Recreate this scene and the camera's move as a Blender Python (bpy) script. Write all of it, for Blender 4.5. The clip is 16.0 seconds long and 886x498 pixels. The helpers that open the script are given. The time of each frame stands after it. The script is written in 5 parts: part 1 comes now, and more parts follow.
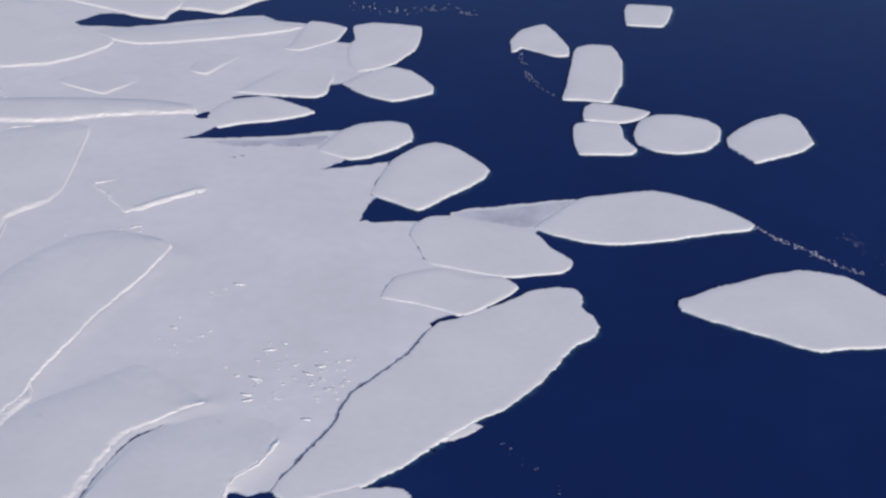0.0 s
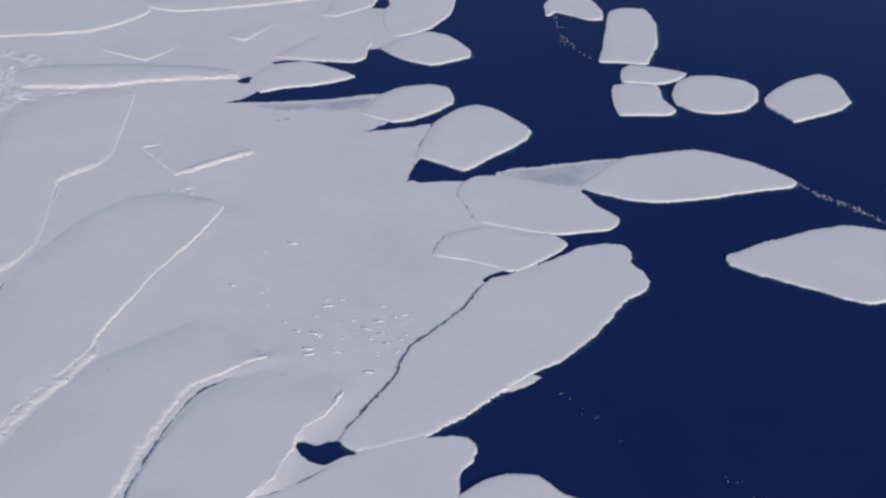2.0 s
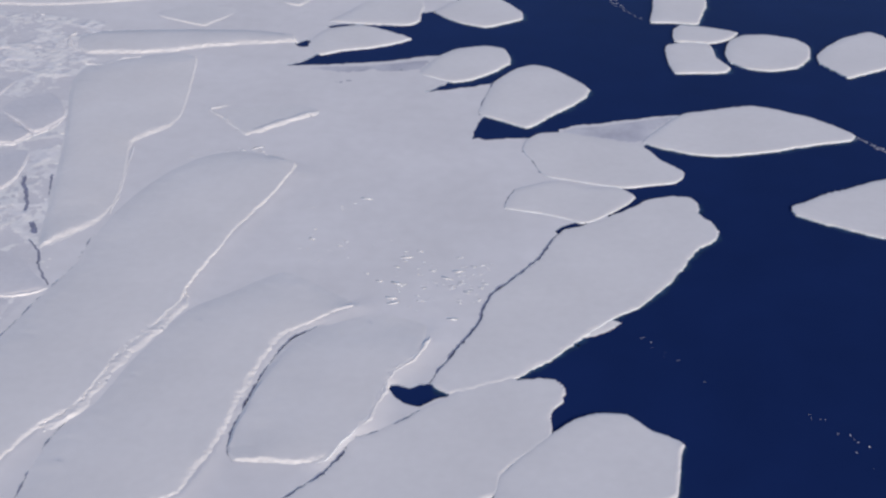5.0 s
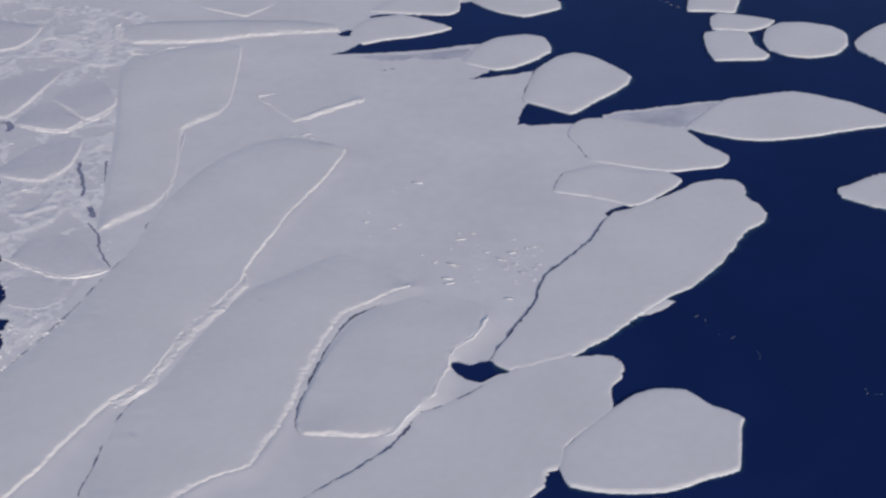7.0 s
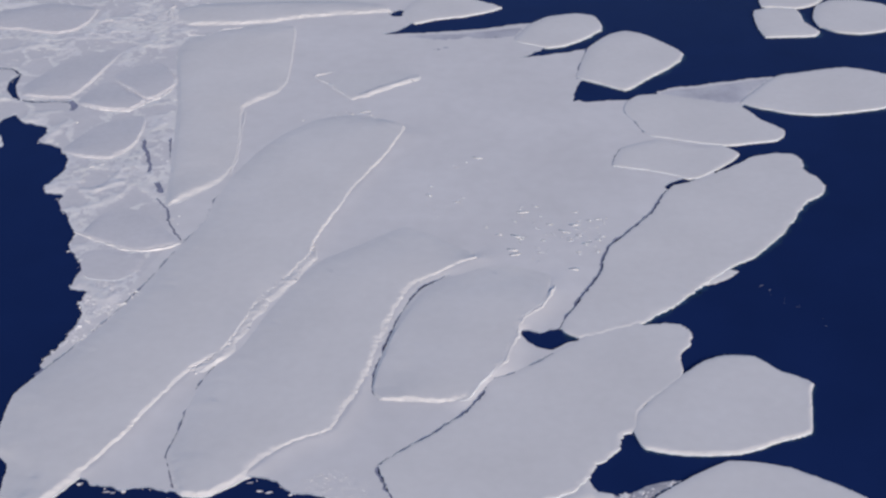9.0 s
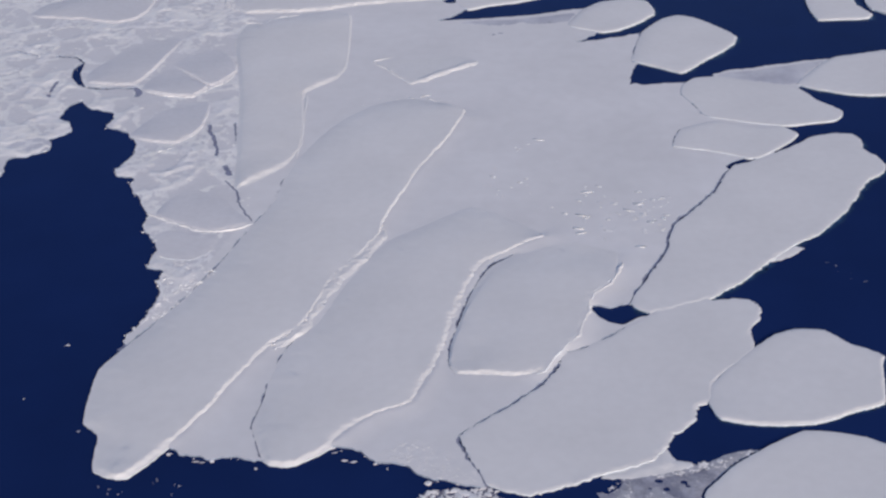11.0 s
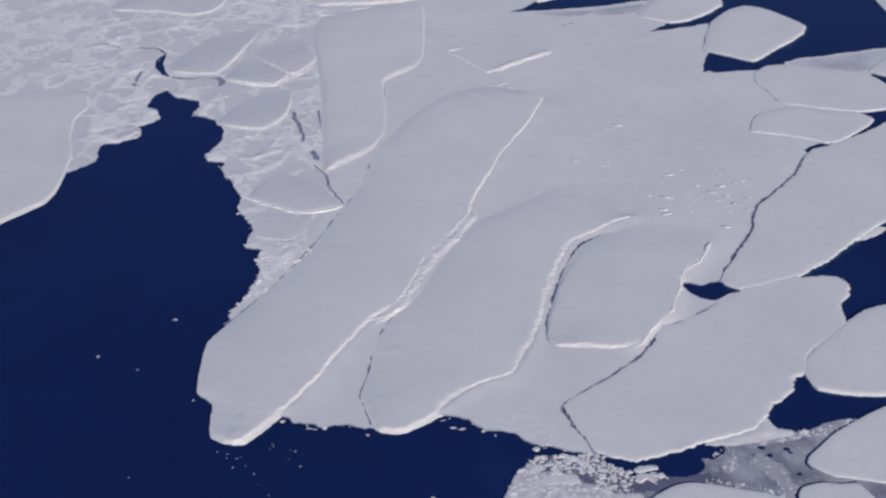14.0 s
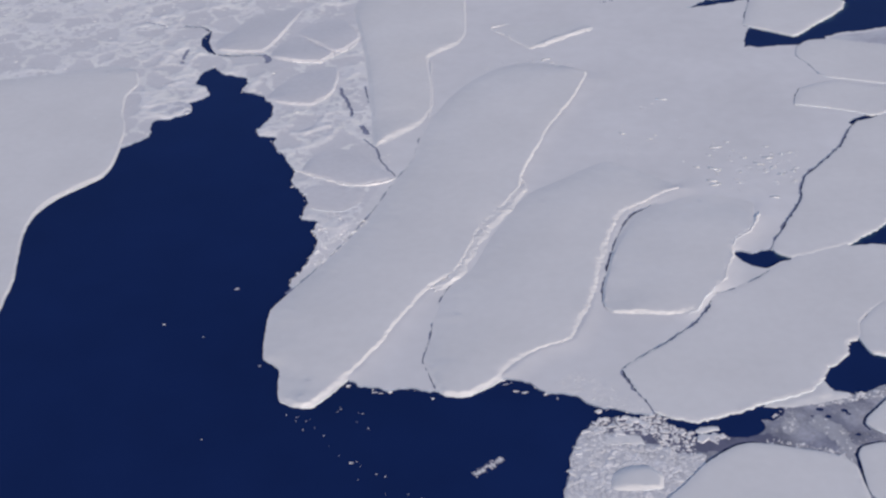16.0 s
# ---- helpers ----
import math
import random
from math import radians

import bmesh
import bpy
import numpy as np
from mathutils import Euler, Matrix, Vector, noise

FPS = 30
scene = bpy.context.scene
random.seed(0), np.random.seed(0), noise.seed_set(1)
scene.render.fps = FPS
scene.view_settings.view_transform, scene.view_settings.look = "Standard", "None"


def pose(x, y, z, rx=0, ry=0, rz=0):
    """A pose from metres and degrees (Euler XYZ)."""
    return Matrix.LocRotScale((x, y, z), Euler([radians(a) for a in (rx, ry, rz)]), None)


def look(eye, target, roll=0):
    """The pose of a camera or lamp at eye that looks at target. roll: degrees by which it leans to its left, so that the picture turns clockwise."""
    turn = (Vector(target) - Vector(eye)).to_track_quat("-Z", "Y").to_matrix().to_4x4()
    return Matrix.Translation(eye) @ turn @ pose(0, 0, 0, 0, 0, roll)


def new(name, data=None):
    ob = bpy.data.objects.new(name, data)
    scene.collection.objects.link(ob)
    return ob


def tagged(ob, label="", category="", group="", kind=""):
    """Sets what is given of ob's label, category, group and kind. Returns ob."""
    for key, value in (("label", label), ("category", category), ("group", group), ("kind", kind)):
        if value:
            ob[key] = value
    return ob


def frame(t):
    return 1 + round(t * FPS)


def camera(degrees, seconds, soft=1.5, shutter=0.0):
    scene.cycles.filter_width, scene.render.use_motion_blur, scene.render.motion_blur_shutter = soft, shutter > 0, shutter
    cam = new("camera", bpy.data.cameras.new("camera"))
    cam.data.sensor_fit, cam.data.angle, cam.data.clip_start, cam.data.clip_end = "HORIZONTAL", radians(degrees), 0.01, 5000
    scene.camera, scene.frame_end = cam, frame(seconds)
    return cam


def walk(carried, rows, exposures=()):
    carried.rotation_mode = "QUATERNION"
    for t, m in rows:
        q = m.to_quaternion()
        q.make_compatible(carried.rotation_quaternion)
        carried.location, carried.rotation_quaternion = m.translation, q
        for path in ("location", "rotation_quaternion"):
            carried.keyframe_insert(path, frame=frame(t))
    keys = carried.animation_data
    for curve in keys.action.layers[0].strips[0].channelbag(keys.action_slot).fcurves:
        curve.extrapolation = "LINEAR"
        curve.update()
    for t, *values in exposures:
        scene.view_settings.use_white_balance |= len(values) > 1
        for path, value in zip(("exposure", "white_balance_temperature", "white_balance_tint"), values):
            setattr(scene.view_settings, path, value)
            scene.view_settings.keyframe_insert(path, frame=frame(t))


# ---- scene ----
cam = camera(38.0, 16.0, soft=2.5)
PATH = [
    (0, (-2.245, -1.19, 247.492), (-2.13, 0.574, 246.557), 3.4),
    (0.5, (-6.319, -3.057, 245.977), (-6.206, -1.296, 245.035), 3.2),
    (1, (-10.549, -5.383, 245.028), (-10.438, -3.627, 244.078), 3.0),
    (1.5, (-15.125, -7.345, 244.369), (-15.017, -5.594, 243.409), 2.8),
    (2, (-18.941, -9.738, 243.625), (-18.838, -7.991, 242.656), 2.7),
    (2.5, (-22.813, -11.634, 242.795), (-22.716, -9.893, 241.816), 2.6),
    (3, (-27.006, -13.991, 242.047), (-26.911, -12.254, 241.06), 2.4),
    (3.5, (-31.253, -16.319, 241.479), (-31.16, -14.586, 240.484), 2.3),
    (4, (-35.39, -18.426, 240.829), (-35.301, -16.696, 239.83), 2.1),
    (6.5, (-55.314, -29.125, 237.28), (-55.234, -27.394, 236.282), 1.5),
    (7, (-59.16, -31.275, 236.708), (-59.091, -29.544, 235.708), 1.3),
    (7.5, (-63.123, -33.41, 236.306), (-63.064, -31.682, 235.302), 1.1),
    (8, (-66.605, -35.45, 235.674), (-66.557, -33.724, 234.665), 0.8),
    (8.5, (-70.966, -37.861, 234.821), (-70.924, -36.136, 233.81), 0.7),
    (9, (-75.002, -40.057, 234.147), (-74.967, -38.333, 233.134), 0.5),
    (11.5, (-94.21, -51.266, 232.105), (-94.226, -49.545, 231.086), -0.6),
    (12, (-98.066, -53.574, 231.684), (-98.092, -51.853, 230.666), -0.7),
    (12.5, (-101.926, -56.101, 231.217), (-101.958, -54.378, 230.202), -0.9),
    (13, (-105.624, -58.464, 231.155), (-105.661, -56.74, 230.142), -1.1),
    (13.5, (-109.45, -60.996, 230.797), (-109.491, -59.27, 229.787), -1.1),
    (14, (-113.066, -63.138, 230.356), (-113.112, -61.413, 229.345), -1.2),
    (14.5, (-116.778, -65.539, 229.993), (-116.828, -63.816, 228.979), -1.1),
    (15, (-120.39, -68.057, 230.094), (-120.444, -66.337, 229.074), -1.3),
    (15.5, (-123.826, -70.372, 230.056), (-123.888, -68.656, 229.031), -1.6),
    (16, (-127.294, -72.814, 229.752), (-127.361, -71.1, 228.723), -1.8),
]
EXPOSURES = [(0, 0.78, 6760, 13), (0.5, 0.74, 6760, 13), (1, 0.66, 6760, 13), (1.5, 0.59, 6760, 13), (2, 0.58, 6760, 13), (3, 0.66, 6760, 13), (4, 0.7, 6760, 13), (6.5, 0.46, 6760, 13), (7, 0.41, 6760, 13), (8, 0.46, 6760, 13), (9, 0.53, 6760, 13), (11.5, 0.56, 6760, 13), (12.5, 0.53, 6760, 13), (14, 0.55, 6760, 13), (16, 0.59, 6760, 13)]
walk(cam, [(t, look(eye, target, roll)) for t, eye, target, roll in PATH], EXPOSURES)

# ---- light ----
SUN_AZIMUTH, SUN_HEIGHT = 155.0, 20.0   # degrees clockwise from +y, degrees above the horizon
world = bpy.data.worlds.new("world")
scene.world = world
world.use_nodes = True
wn = world.node_tree.nodes
sky = wn.new("ShaderNodeTexSky")
sky.sky_type, sky.sun_disc = "NISHITA", False
sky.sun_elevation, sky.sun_rotation = radians(SUN_HEIGHT), radians(SUN_AZIMUTH)
sky.altitude = 2500
sky.air_density, sky.dust_density, sky.ozone_density = 1.0, 0.0, 2.5
world.node_tree.links.new(sky.outputs[0], wn["Background"].inputs[0])
wn["Background"].inputs[1].default_value = 0.085
sun = new("sun", bpy.data.lights.new("sun", "SUN"))
sun.data.energy, sun.data.angle, sun.data.color = 2.35, radians(0.6), (0.98, 0.85, 0.70)
toward = Vector((math.sin(radians(SUN_AZIMUTH)), math.cos(radians(SUN_AZIMUTH)), math.tan(radians(SUN_HEIGHT))))
sun.matrix_world = look(toward.normalized() * 900, (0, 0, 0))

# plan outlines, in metres
FAR_BANK = [(-223.2, 824.2), (-200.7, 787.7), (-186.2, 776.7), (-161.3, 762.9), (-142.7, 753.1), (-128.4, 751.6), (-126.4, 762.9), (-122.6, 772.5), (-120.5, 813.4), (-157, 860.6)]
FAR_BANK_EAST = [(-123.3, 772.4), (-111.3, 770.5), (-95.3, 765.8), (-84.7, 779.7), (-77.1, 792.4), (-65.7, 806), (-76.2, 845.4), (-110.9, 853.8), (-129.3, 824.8)]
LONG_STRIP = [(-165.2, 722.8), (-155.2, 730.2), (-123.9, 739.3), (-92.2, 752.9), (-70.9, 761.1), (-58.4, 753.9), (-44.2, 744.8), (-56.8, 732.7), (-79, 721.9), (-109.8, 709.3), (-135.8, 702.4), (-149.4, 707.6)]
NORTH_WEST = [(-290.6, 702.8), (-264.1, 747.5), (-234.6, 785.5), (-207.3, 771.7), (-179.8, 738.7), (-165.2, 722.8), (-150.4, 707.5), (-151.7, 694.8), (-161.1, 679.6), (-176.2, 665.3), (-201.1, 657.4), (-234.8, 652), (-274.8, 658.2)]
WEDGE = [(-168, 642.1), (-150.9, 629.8), (-139.8, 624.5), (-133.5, 632.4), (-125.1, 648.2), (-130.2, 660.5), (-154.2, 660.6)]
HOOK = [(-102.3, 665.3), (-92.2, 657.6), (-85.4, 669.7), (-75.9, 691), (-72.6, 706.7), (-89.4, 699), (-101, 678.9)]
FRONT_SHELF = [(-75.5, 634.1), (-68.4, 645.5), (-52.4, 671.5), (-34.4, 682.5), (-25.3, 674.4), (-23.8, 658.6), (-25.6, 650.7), (-26.8, 637.2), (-31.8, 630.2), (-49.4, 630.1), (-67.1, 631.6)]
BROKEN_TIP = [(-49.7, 715.3), (-44.4, 748), (-40.8, 757.1), (-31.1, 755), (-19.6, 747.8), (-21.3, 734.9), (-24.8, 721.2), (-35.7, 709), (-44.9, 701.1), (-53.1, 703.1)]
SQUARE_TIP = [(-14.6, 751.6), (-3.8, 758.4), (24.8, 754.3), (24.3, 727.9), (21.3, 711.5), (9.7, 687.3), (0.3, 676.2), (-10.6, 670.5), (-16.6, 686.3), (-17.4, 715), (-14, 725.5)]
SLIPPER = [(-18.4, 652.3), (-9, 667.2), (6.5, 681.4), (17.5, 677.1), (25.7, 663.7), (29.7, 652.9), (28.7, 641.9), (18.4, 634.3), (8.6, 628.5), (-5.4, 635.2), (-13, 642.7)]
SPINDLE = [(-84.3, 600.5), (-81, 613.7), (-75, 623.6), (-58.2, 630.1), (-47.5, 624.7), (-31.4, 610.7), (-39, 603.1), (-52.5, 596), (-66, 591.8), (-77.8, 585.7), (-81.5, 591.2)]
OVAL = [(-27.8, 565), (-23.6, 575), (-18.6, 586.7), (-7.7, 597.8), (6.5, 602), (15.5, 598.4), (17.9, 585.6), (16.9, 577), (9.1, 566.8), (-2.9, 555.8), (-12.1, 552.4), (-20.2, 556.4), (-25.7, 559.9)]
LOZENGE = [(-1.9, 516.9), (1.3, 531.5), (7.8, 554), (20.1, 571.8), (29, 576.7), (36.6, 573.1), (48.3, 556.6), (52.9, 546.7), (50.2, 537), (42.3, 526.1), (31.5, 514.7), (19.2, 500.8), (8.9, 507.3), (0.1, 513.6)]
BOAT = [(68.7, 487.3), (79.7, 503.8), (93, 519.1), (106.6, 523.6), (127.1, 529.3), (138, 524.7), (151.8, 516.2), (162, 505), (166.7, 496.4), (163.6, 491.3), (142.3, 485.2), (123.9, 478.8), (102.5, 473.8), (89.5, 475.1), (77, 480.5)]
EAST = [(118.4, 425.1), (120, 429.5), (123.7, 431.5), (137, 440.3), (144.6, 443.4), (158, 450.7), (174.9, 456.4), (182.9, 455.4), (193.4, 451.3), (201.4, 440.1), (208.5, 427.6), (212.1, 412.9), (200.8, 400.2), (190.7, 397.4), (175.5, 395.6), (166.3, 393.2), (155.8, 397.4), (149.6, 401.8), (136.4, 409.2), (124.9, 416.1), (119, 421.3)]
TRAPEZE = [(163.2, 817), (178, 817.7), (191.6, 815.8), (186.9, 793.6), (178, 771.9), (166.1, 771.6), (156.2, 772.6)]
CAP = [(78.1, 714), (79.4, 736.4), (88, 756.6), (102.6, 768.3), (109.4, 745.2), (112.7, 724.9), (110.2, 709.7), (103.4, 708), (92.6, 715.6), (84.7, 720.7), (79.8, 714.2)]
BARREL = [(117.2, 725.4), (124.9, 732.4), (138.5, 731.9), (140.8, 718.1), (141.4, 705.4), (134.7, 666.1), (129.5, 652.7), (124.1, 638), (109.1, 639.8), (99.1, 639.7), (103.8, 663), (111.3, 700.2)]
SPLINTER = [(109.3, 630.1), (114.8, 637.1), (129.6, 634.4), (143.5, 626.9), (136.9, 615.4), (125.5, 609), (114, 610.3), (106.9, 611.9)]
ANVIL = [(101.1, 606.1), (108.1, 610.5), (124, 608.9), (123.8, 589.7), (128, 575.9), (124.7, 569.5), (110.5, 567.7), (98.9, 567.4), (97.7, 583.9)]
BEAN = [(130, 597.5), (136.9, 615.4), (145.8, 623.2), (158, 624.3), (171.8, 618.6), (176.5, 609), (172.5, 590.2), (162.6, 576.7), (147.5, 572), (136.8, 574.6), (129.8, 583.1)]
NOTCHED = [(177.2, 594.3), (183.4, 604.4), (199.5, 621.1), (216.6, 630.5), (221.7, 624.7), (222.1, 605.5), (220.7, 590.7), (211.6, 579.4), (198, 571.4), (184.9, 564.2), (180.1, 573.3), (175.8, 584.8)]
LEAF = [(15.1, 479.6), (17.2, 488.1), (23.4, 495.6), (33.3, 497.3), (45.3, 493.2), (66.6, 485), (71, 476.5), (73.4, 470), (78.5, 463.4), (81.1, 458.2), (79.5, 452.3), (75.5, 447.9), (65, 445.4), (55.7, 443.1), (44.5, 444.3), (31.2, 449.1), (23.4, 451.9), (20.1, 457.9), (18.2, 466.6), (15.8, 473.5)]
SLIVER = [(3.3, 424.2), (4.1, 430.8), (8.6, 441.3), (17.6, 446.4), (26.7, 449.3), (37.7, 443.9), (51.2, 443.7), (56.8, 435.9), (53.4, 429.5), (45.1, 421.3), (36, 413.3), (31.7, 412.7), (25.5, 416.1), (17, 419.8)]
GREAT = [(-29.3, 307.5), (-24, 301.7), (-14.2, 305), (-1.5, 310.8), (10.1, 320.4), (19.5, 330.8), (33.5, 344.4), (44.4, 352.7), (56.6, 366.5), (66.4, 381.4), (74, 393.8), (82, 400.3), (84.6, 407.7), (83.8, 414.4), (80.4, 421.1), (81.1, 430.5), (78.7, 436.2), (72, 436.9), (61.1, 433.3), (54.5, 427.4), (43.2, 418.8), (33.6, 412.3), (24, 407.7), (20.1, 401.5), (13.6, 387.6), (5.3, 375.9), (-6.5, 360.5), (-9.4, 352.2), (-12.2, 342), (-19.2, 328.6), (-24.2, 318.8)]
BROAD = [(-87.2, 238.6), (-76.4, 249.4), (-66.6, 258.5), (-61, 264.8), (-56.5, 272.8), (-53, 280.1), (-47, 282.9), (-37.2, 290.1), (-28.9, 297), (-23.7, 301.3), (-14.3, 307.4), (-4.3, 310.9), (-1.8, 309.4), (6.9, 310.4), (12, 307.9), (13.4, 304.5), (11.6, 299.4), (7.3, 291.1), (6.5, 283.1), (3.3, 277), (-5.2, 269.5), (-10.5, 262.2), (-12.2, 255.1), (-16.3, 251.8), (-19.3, 244.8), (-25.2, 239.1), (-29.5, 232.7), (-33.4, 227.8), (-37.6, 225.8), (-45.8, 223), (-52.4, 219.9), (-58.9, 217.1), (-65.3, 214.4), (-69.9, 214.1), (-75.9, 216), (-79.6, 218.3), (-82, 224.3), (-84.6, 230.5), (-85.6, 234.2)]
BLUNT = [(-13.0, 254.4), (-10.9, 262.1), (-5.7, 269.5), (4.2, 280.3), (14.2, 289.2), (21.3, 292.5), (30.4, 291.6), (35.9, 284.8), (44.1, 278.9), (45.5, 277.1), (43.2, 270.8), (38.2, 252.7), (29.8, 249.4), (17.2, 243.9), (5.7, 242.8), (-3.8, 243.6), (-10.9, 246.2), (-12.1, 249.0)]
NEAR_EAST = [(-21.6, 212.9), (-20.6, 215.8), (-17.3, 219.6), (-11.5, 225.6), (-4.4, 231.2), (4.6, 237.2), (11.8, 241), (21.2, 240.2), (28.6, 238), (35.4, 233.8), (42, 229.3), (49.1, 222.2), (51.9, 211.8), (15.8, 200.8), (1.5, 203.6), (-9.7, 206.3), (-15.6, 207.6), (-20, 210.9)]
NEAR_SOUTH = [(-81.3, 182), (-75.5, 188.5), (-71.3, 193.5), (-69, 196.1), (-63.7, 200.9), (-58.1, 204.4), (-54.3, 205.2), (-49.3, 204.6), (-44.4, 203.4), (-38.5, 201.8), (-31.9, 199.5), (-28.6, 195.6), (-28.3, 189.1), (-28.3, 180.3), (-36.8, 172), (-58.8, 168.1), (-76.8, 170.2), (-86.2, 175.4)]
NEAR_CORNER = [(-27.3, 193.4), (-26.7, 200.2), (-24.9, 203.3), (-19.9, 205), (-15.4, 204.6), (-9.9, 204.4), (-5.6, 191.1), (-13.9, 178.1), (-24.9, 177.1), (-27.5, 184.6)]
WEST = [(-282.2, 456), (-284.4, 443.8), (-282.6, 429.1), (-277, 409.4), (-275.3, 392.5), (-274.7, 378.4), (-276.5, 367.9), (-279.8, 363.3), (-289.5, 350.9), (-294.3, 338), (-294.1, 323.5), (-291.4, 309.7), (-288.2, 294.8), (-286.9, 275.6), (-286.4, 251.7), (-292.2, 228.8), (-312.2, 223.6), (-356.9, 271.8), (-399.4, 377.2), (-390.9, 441.8), (-362.6, 462.3), (-328.7, 470.6), (-311.5, 475.2), (-299.4, 479.3), (-287.6, 474.2)]
TONGUE = [(-188.5, 225.9), (-189.9, 235.9), (-190.6, 241.1), (-195.8, 246.5), (-196.8, 253.3), (-197.6, 266.1), (-197.3, 273), (-192.4, 283.8), (-187, 294.1), (-177.3, 314.7), (-170.2, 333.2), (-163.1, 357.4), (-155.9, 379.2), (-153.5, 400.5), (-151.3, 413), (-143.8, 436.9), (-135.2, 453.8), (-121.2, 470.3), (-106.2, 475.7), (-91.2, 471.1), (-81.4, 461.9), (-83.7, 450.1), (-90.5, 429.1), (-101, 403.3), (-108.4, 378.7), (-113, 363.3), (-113.8, 354), (-120.8, 337.9), (-128.4, 323.4), (-133.5, 305.6), (-137.3, 293.8), (-144.8, 285.7), (-152.9, 269.7), (-159.5, 253.9), (-165.9, 241), (-169.1, 235.3), (-173.5, 228.3), (-178.7, 222.3), (-183.5, 222.8)]
PADDLE = [(-146.8, 244.4), (-145.8, 240.9), (-144.1, 235.7), (-141.8, 229.4), (-140.1, 227.7), (-135.2, 226.9), (-132.1, 227.7), (-126.1, 231.9), (-123, 235.1), (-116.9, 243.4), (-110.5, 249.6), (-100.5, 254.7), (-96.3, 264.1), (-92.1, 276), (-89.8, 286.3), (-87.2, 299.4), (-83.6, 313.2), (-79.2, 327.9), (-75.4, 335.1), (-60.1, 348.5), (-52.6, 353.4), (-61.2, 361.5), (-71.2, 370.7), (-76.3, 374.8), (-81.6, 376.2), (-88.1, 371.8), (-100.8, 361), (-113.1, 349.8), (-118.9, 341.8), (-122.5, 330.9), (-129.3, 312.5), (-135.6, 295.4), (-140.9, 282.5), (-144.2, 270.3), (-144.8, 258.6), (-145.8, 251.7)]
SOLE = [(-87.7, 269.6), (-89.7, 276), (-88.9, 285.3), (-86.1, 298.4), (-82.5, 312.9), (-79.2, 323.4), (-74.7, 332), (-60.3, 346.1), (-51.7, 351.7), (-39.4, 352), (-29.7, 347.8), (-27.5, 341.8), (-30, 330.1), (-35.1, 320.8), (-41.7, 313.6), (-44.8, 303.2), (-49, 289.9), (-53.4, 282), (-56.5, 277.3), (-60.6, 269.8), (-67.7, 267.5), (-78.1, 268.1)]
COLUMN = [(-193.2, 548.3), (-190.5, 567.9), (-171.5, 579.8), (-148.6, 587.8), (-139, 583.4), (-136.3, 547.3), (-135.8, 510.9), (-139, 497.4), (-152.1, 481.4), (-150.2, 448.2), (-149.8, 423.4), (-153.3, 410.5), (-162.4, 399.1), (-171.4, 391.1), (-176.3, 426.4), (-183.1, 485)]
BAR = [(-201.7, 595.8), (-202.7, 605.2), (-199.4, 610.9), (-191.2, 615.4), (-148.7, 620.1), (-113.7, 620.2), (-94.3, 614.7), (-89.6, 603.7), (-108.7, 599.6), (-136.3, 593.6), (-152, 586.7), (-176.3, 583.3), (-192.9, 583.3)]
TRIANGLE = [(-124.1, 517.7), (-117.5, 523.3), (-93.2, 527.9), (-74.5, 519), (-75.5, 514.1), (-90.8, 504), (-105.1, 490.3), (-113, 502.3)]
FACET = [(-253.6, 495.9), (-256.6, 506), (-252.2, 519.9), (-244.6, 543.1), (-233.4, 550.6), (-222.5, 552.7), (-218.8, 547.2), (-223, 522.9), (-227.3, 502.2), (-230.7, 492.3), (-243.6, 491.8)]
SPLIT = [(-217.7, 515.8), (-215.2, 533.7), (-200.6, 537.1), (-191, 522.4), (-186.5, 508.3), (-191.8, 493), (-196.7, 490.4), (-206.2, 501.8)]
CHIP = [(-227.1, 487), (-225.3, 505.5), (-219, 515.1), (-205.9, 499.8), (-197.1, 489.8), (-201.4, 479), (-211.6, 479.1)]
SHIELD = [(-222.8, 439), (-218.6, 454.9), (-213.8, 469.8), (-202.2, 475.9), (-194.3, 473.9), (-192.5, 457.5), (-194.3, 440.3), (-201.1, 430.5), (-212, 432.3)]
APRON = [(-198.7, 370.7), (-195, 386.6), (-187.5, 395.1), (-177.7, 388.8), (-169.4, 374.9), (-161.7, 363.8), (-169.4, 358.3), (-177.7, 357.5), (-186.7, 361.9)]
BROW = [(-303.9, 582.5), (-299.4, 599.5), (-270, 616.8), (-243.7, 607.2), (-243.8, 588), (-246.8, 576.4), (-255.9, 570.8), (-276, 576.1), (-291, 578)]
LOBE = [(-270.7, 430.3), (-269.4, 438.5), (-261.7, 441.2), (-253.6, 432.8), (-253.7, 426.3), (-263.5, 421.1)]
SNOW_APRON = [(-48.4, 221.4), (-47.1, 223.2), (-41.8, 226), (-36.6, 227.8), (-31.1, 233.4), (-28.8, 235.9), (-28.4, 232.5), (-26.5, 228.7), (-22.5, 227.2), (-25.2, 224.8), (-29.8, 223.3), (-35.4, 222), (-40, 220.8), (-42.9, 220.9)]
PUDDLE = [(-195.5, 354.8), (-191.4, 358.5), (-181.6, 356.3), (-172.7, 354.5), (-173.7, 343.9), (-179.9, 338), (-190.9, 340.1)]
SPUR = [(19.6, 334.6), (25.9, 339.7), (33.2, 346), (36.6, 343.6), (31.5, 338.9), (25.5, 334.9)]
THIN_TONGUE = [(33.1, 497.9), (38.5, 503.2), (58.8, 508.6), (90.2, 517.1), (79.5, 502.1), (70.6, 488.5), (64.3, 486.5), (45.3, 492.2)]
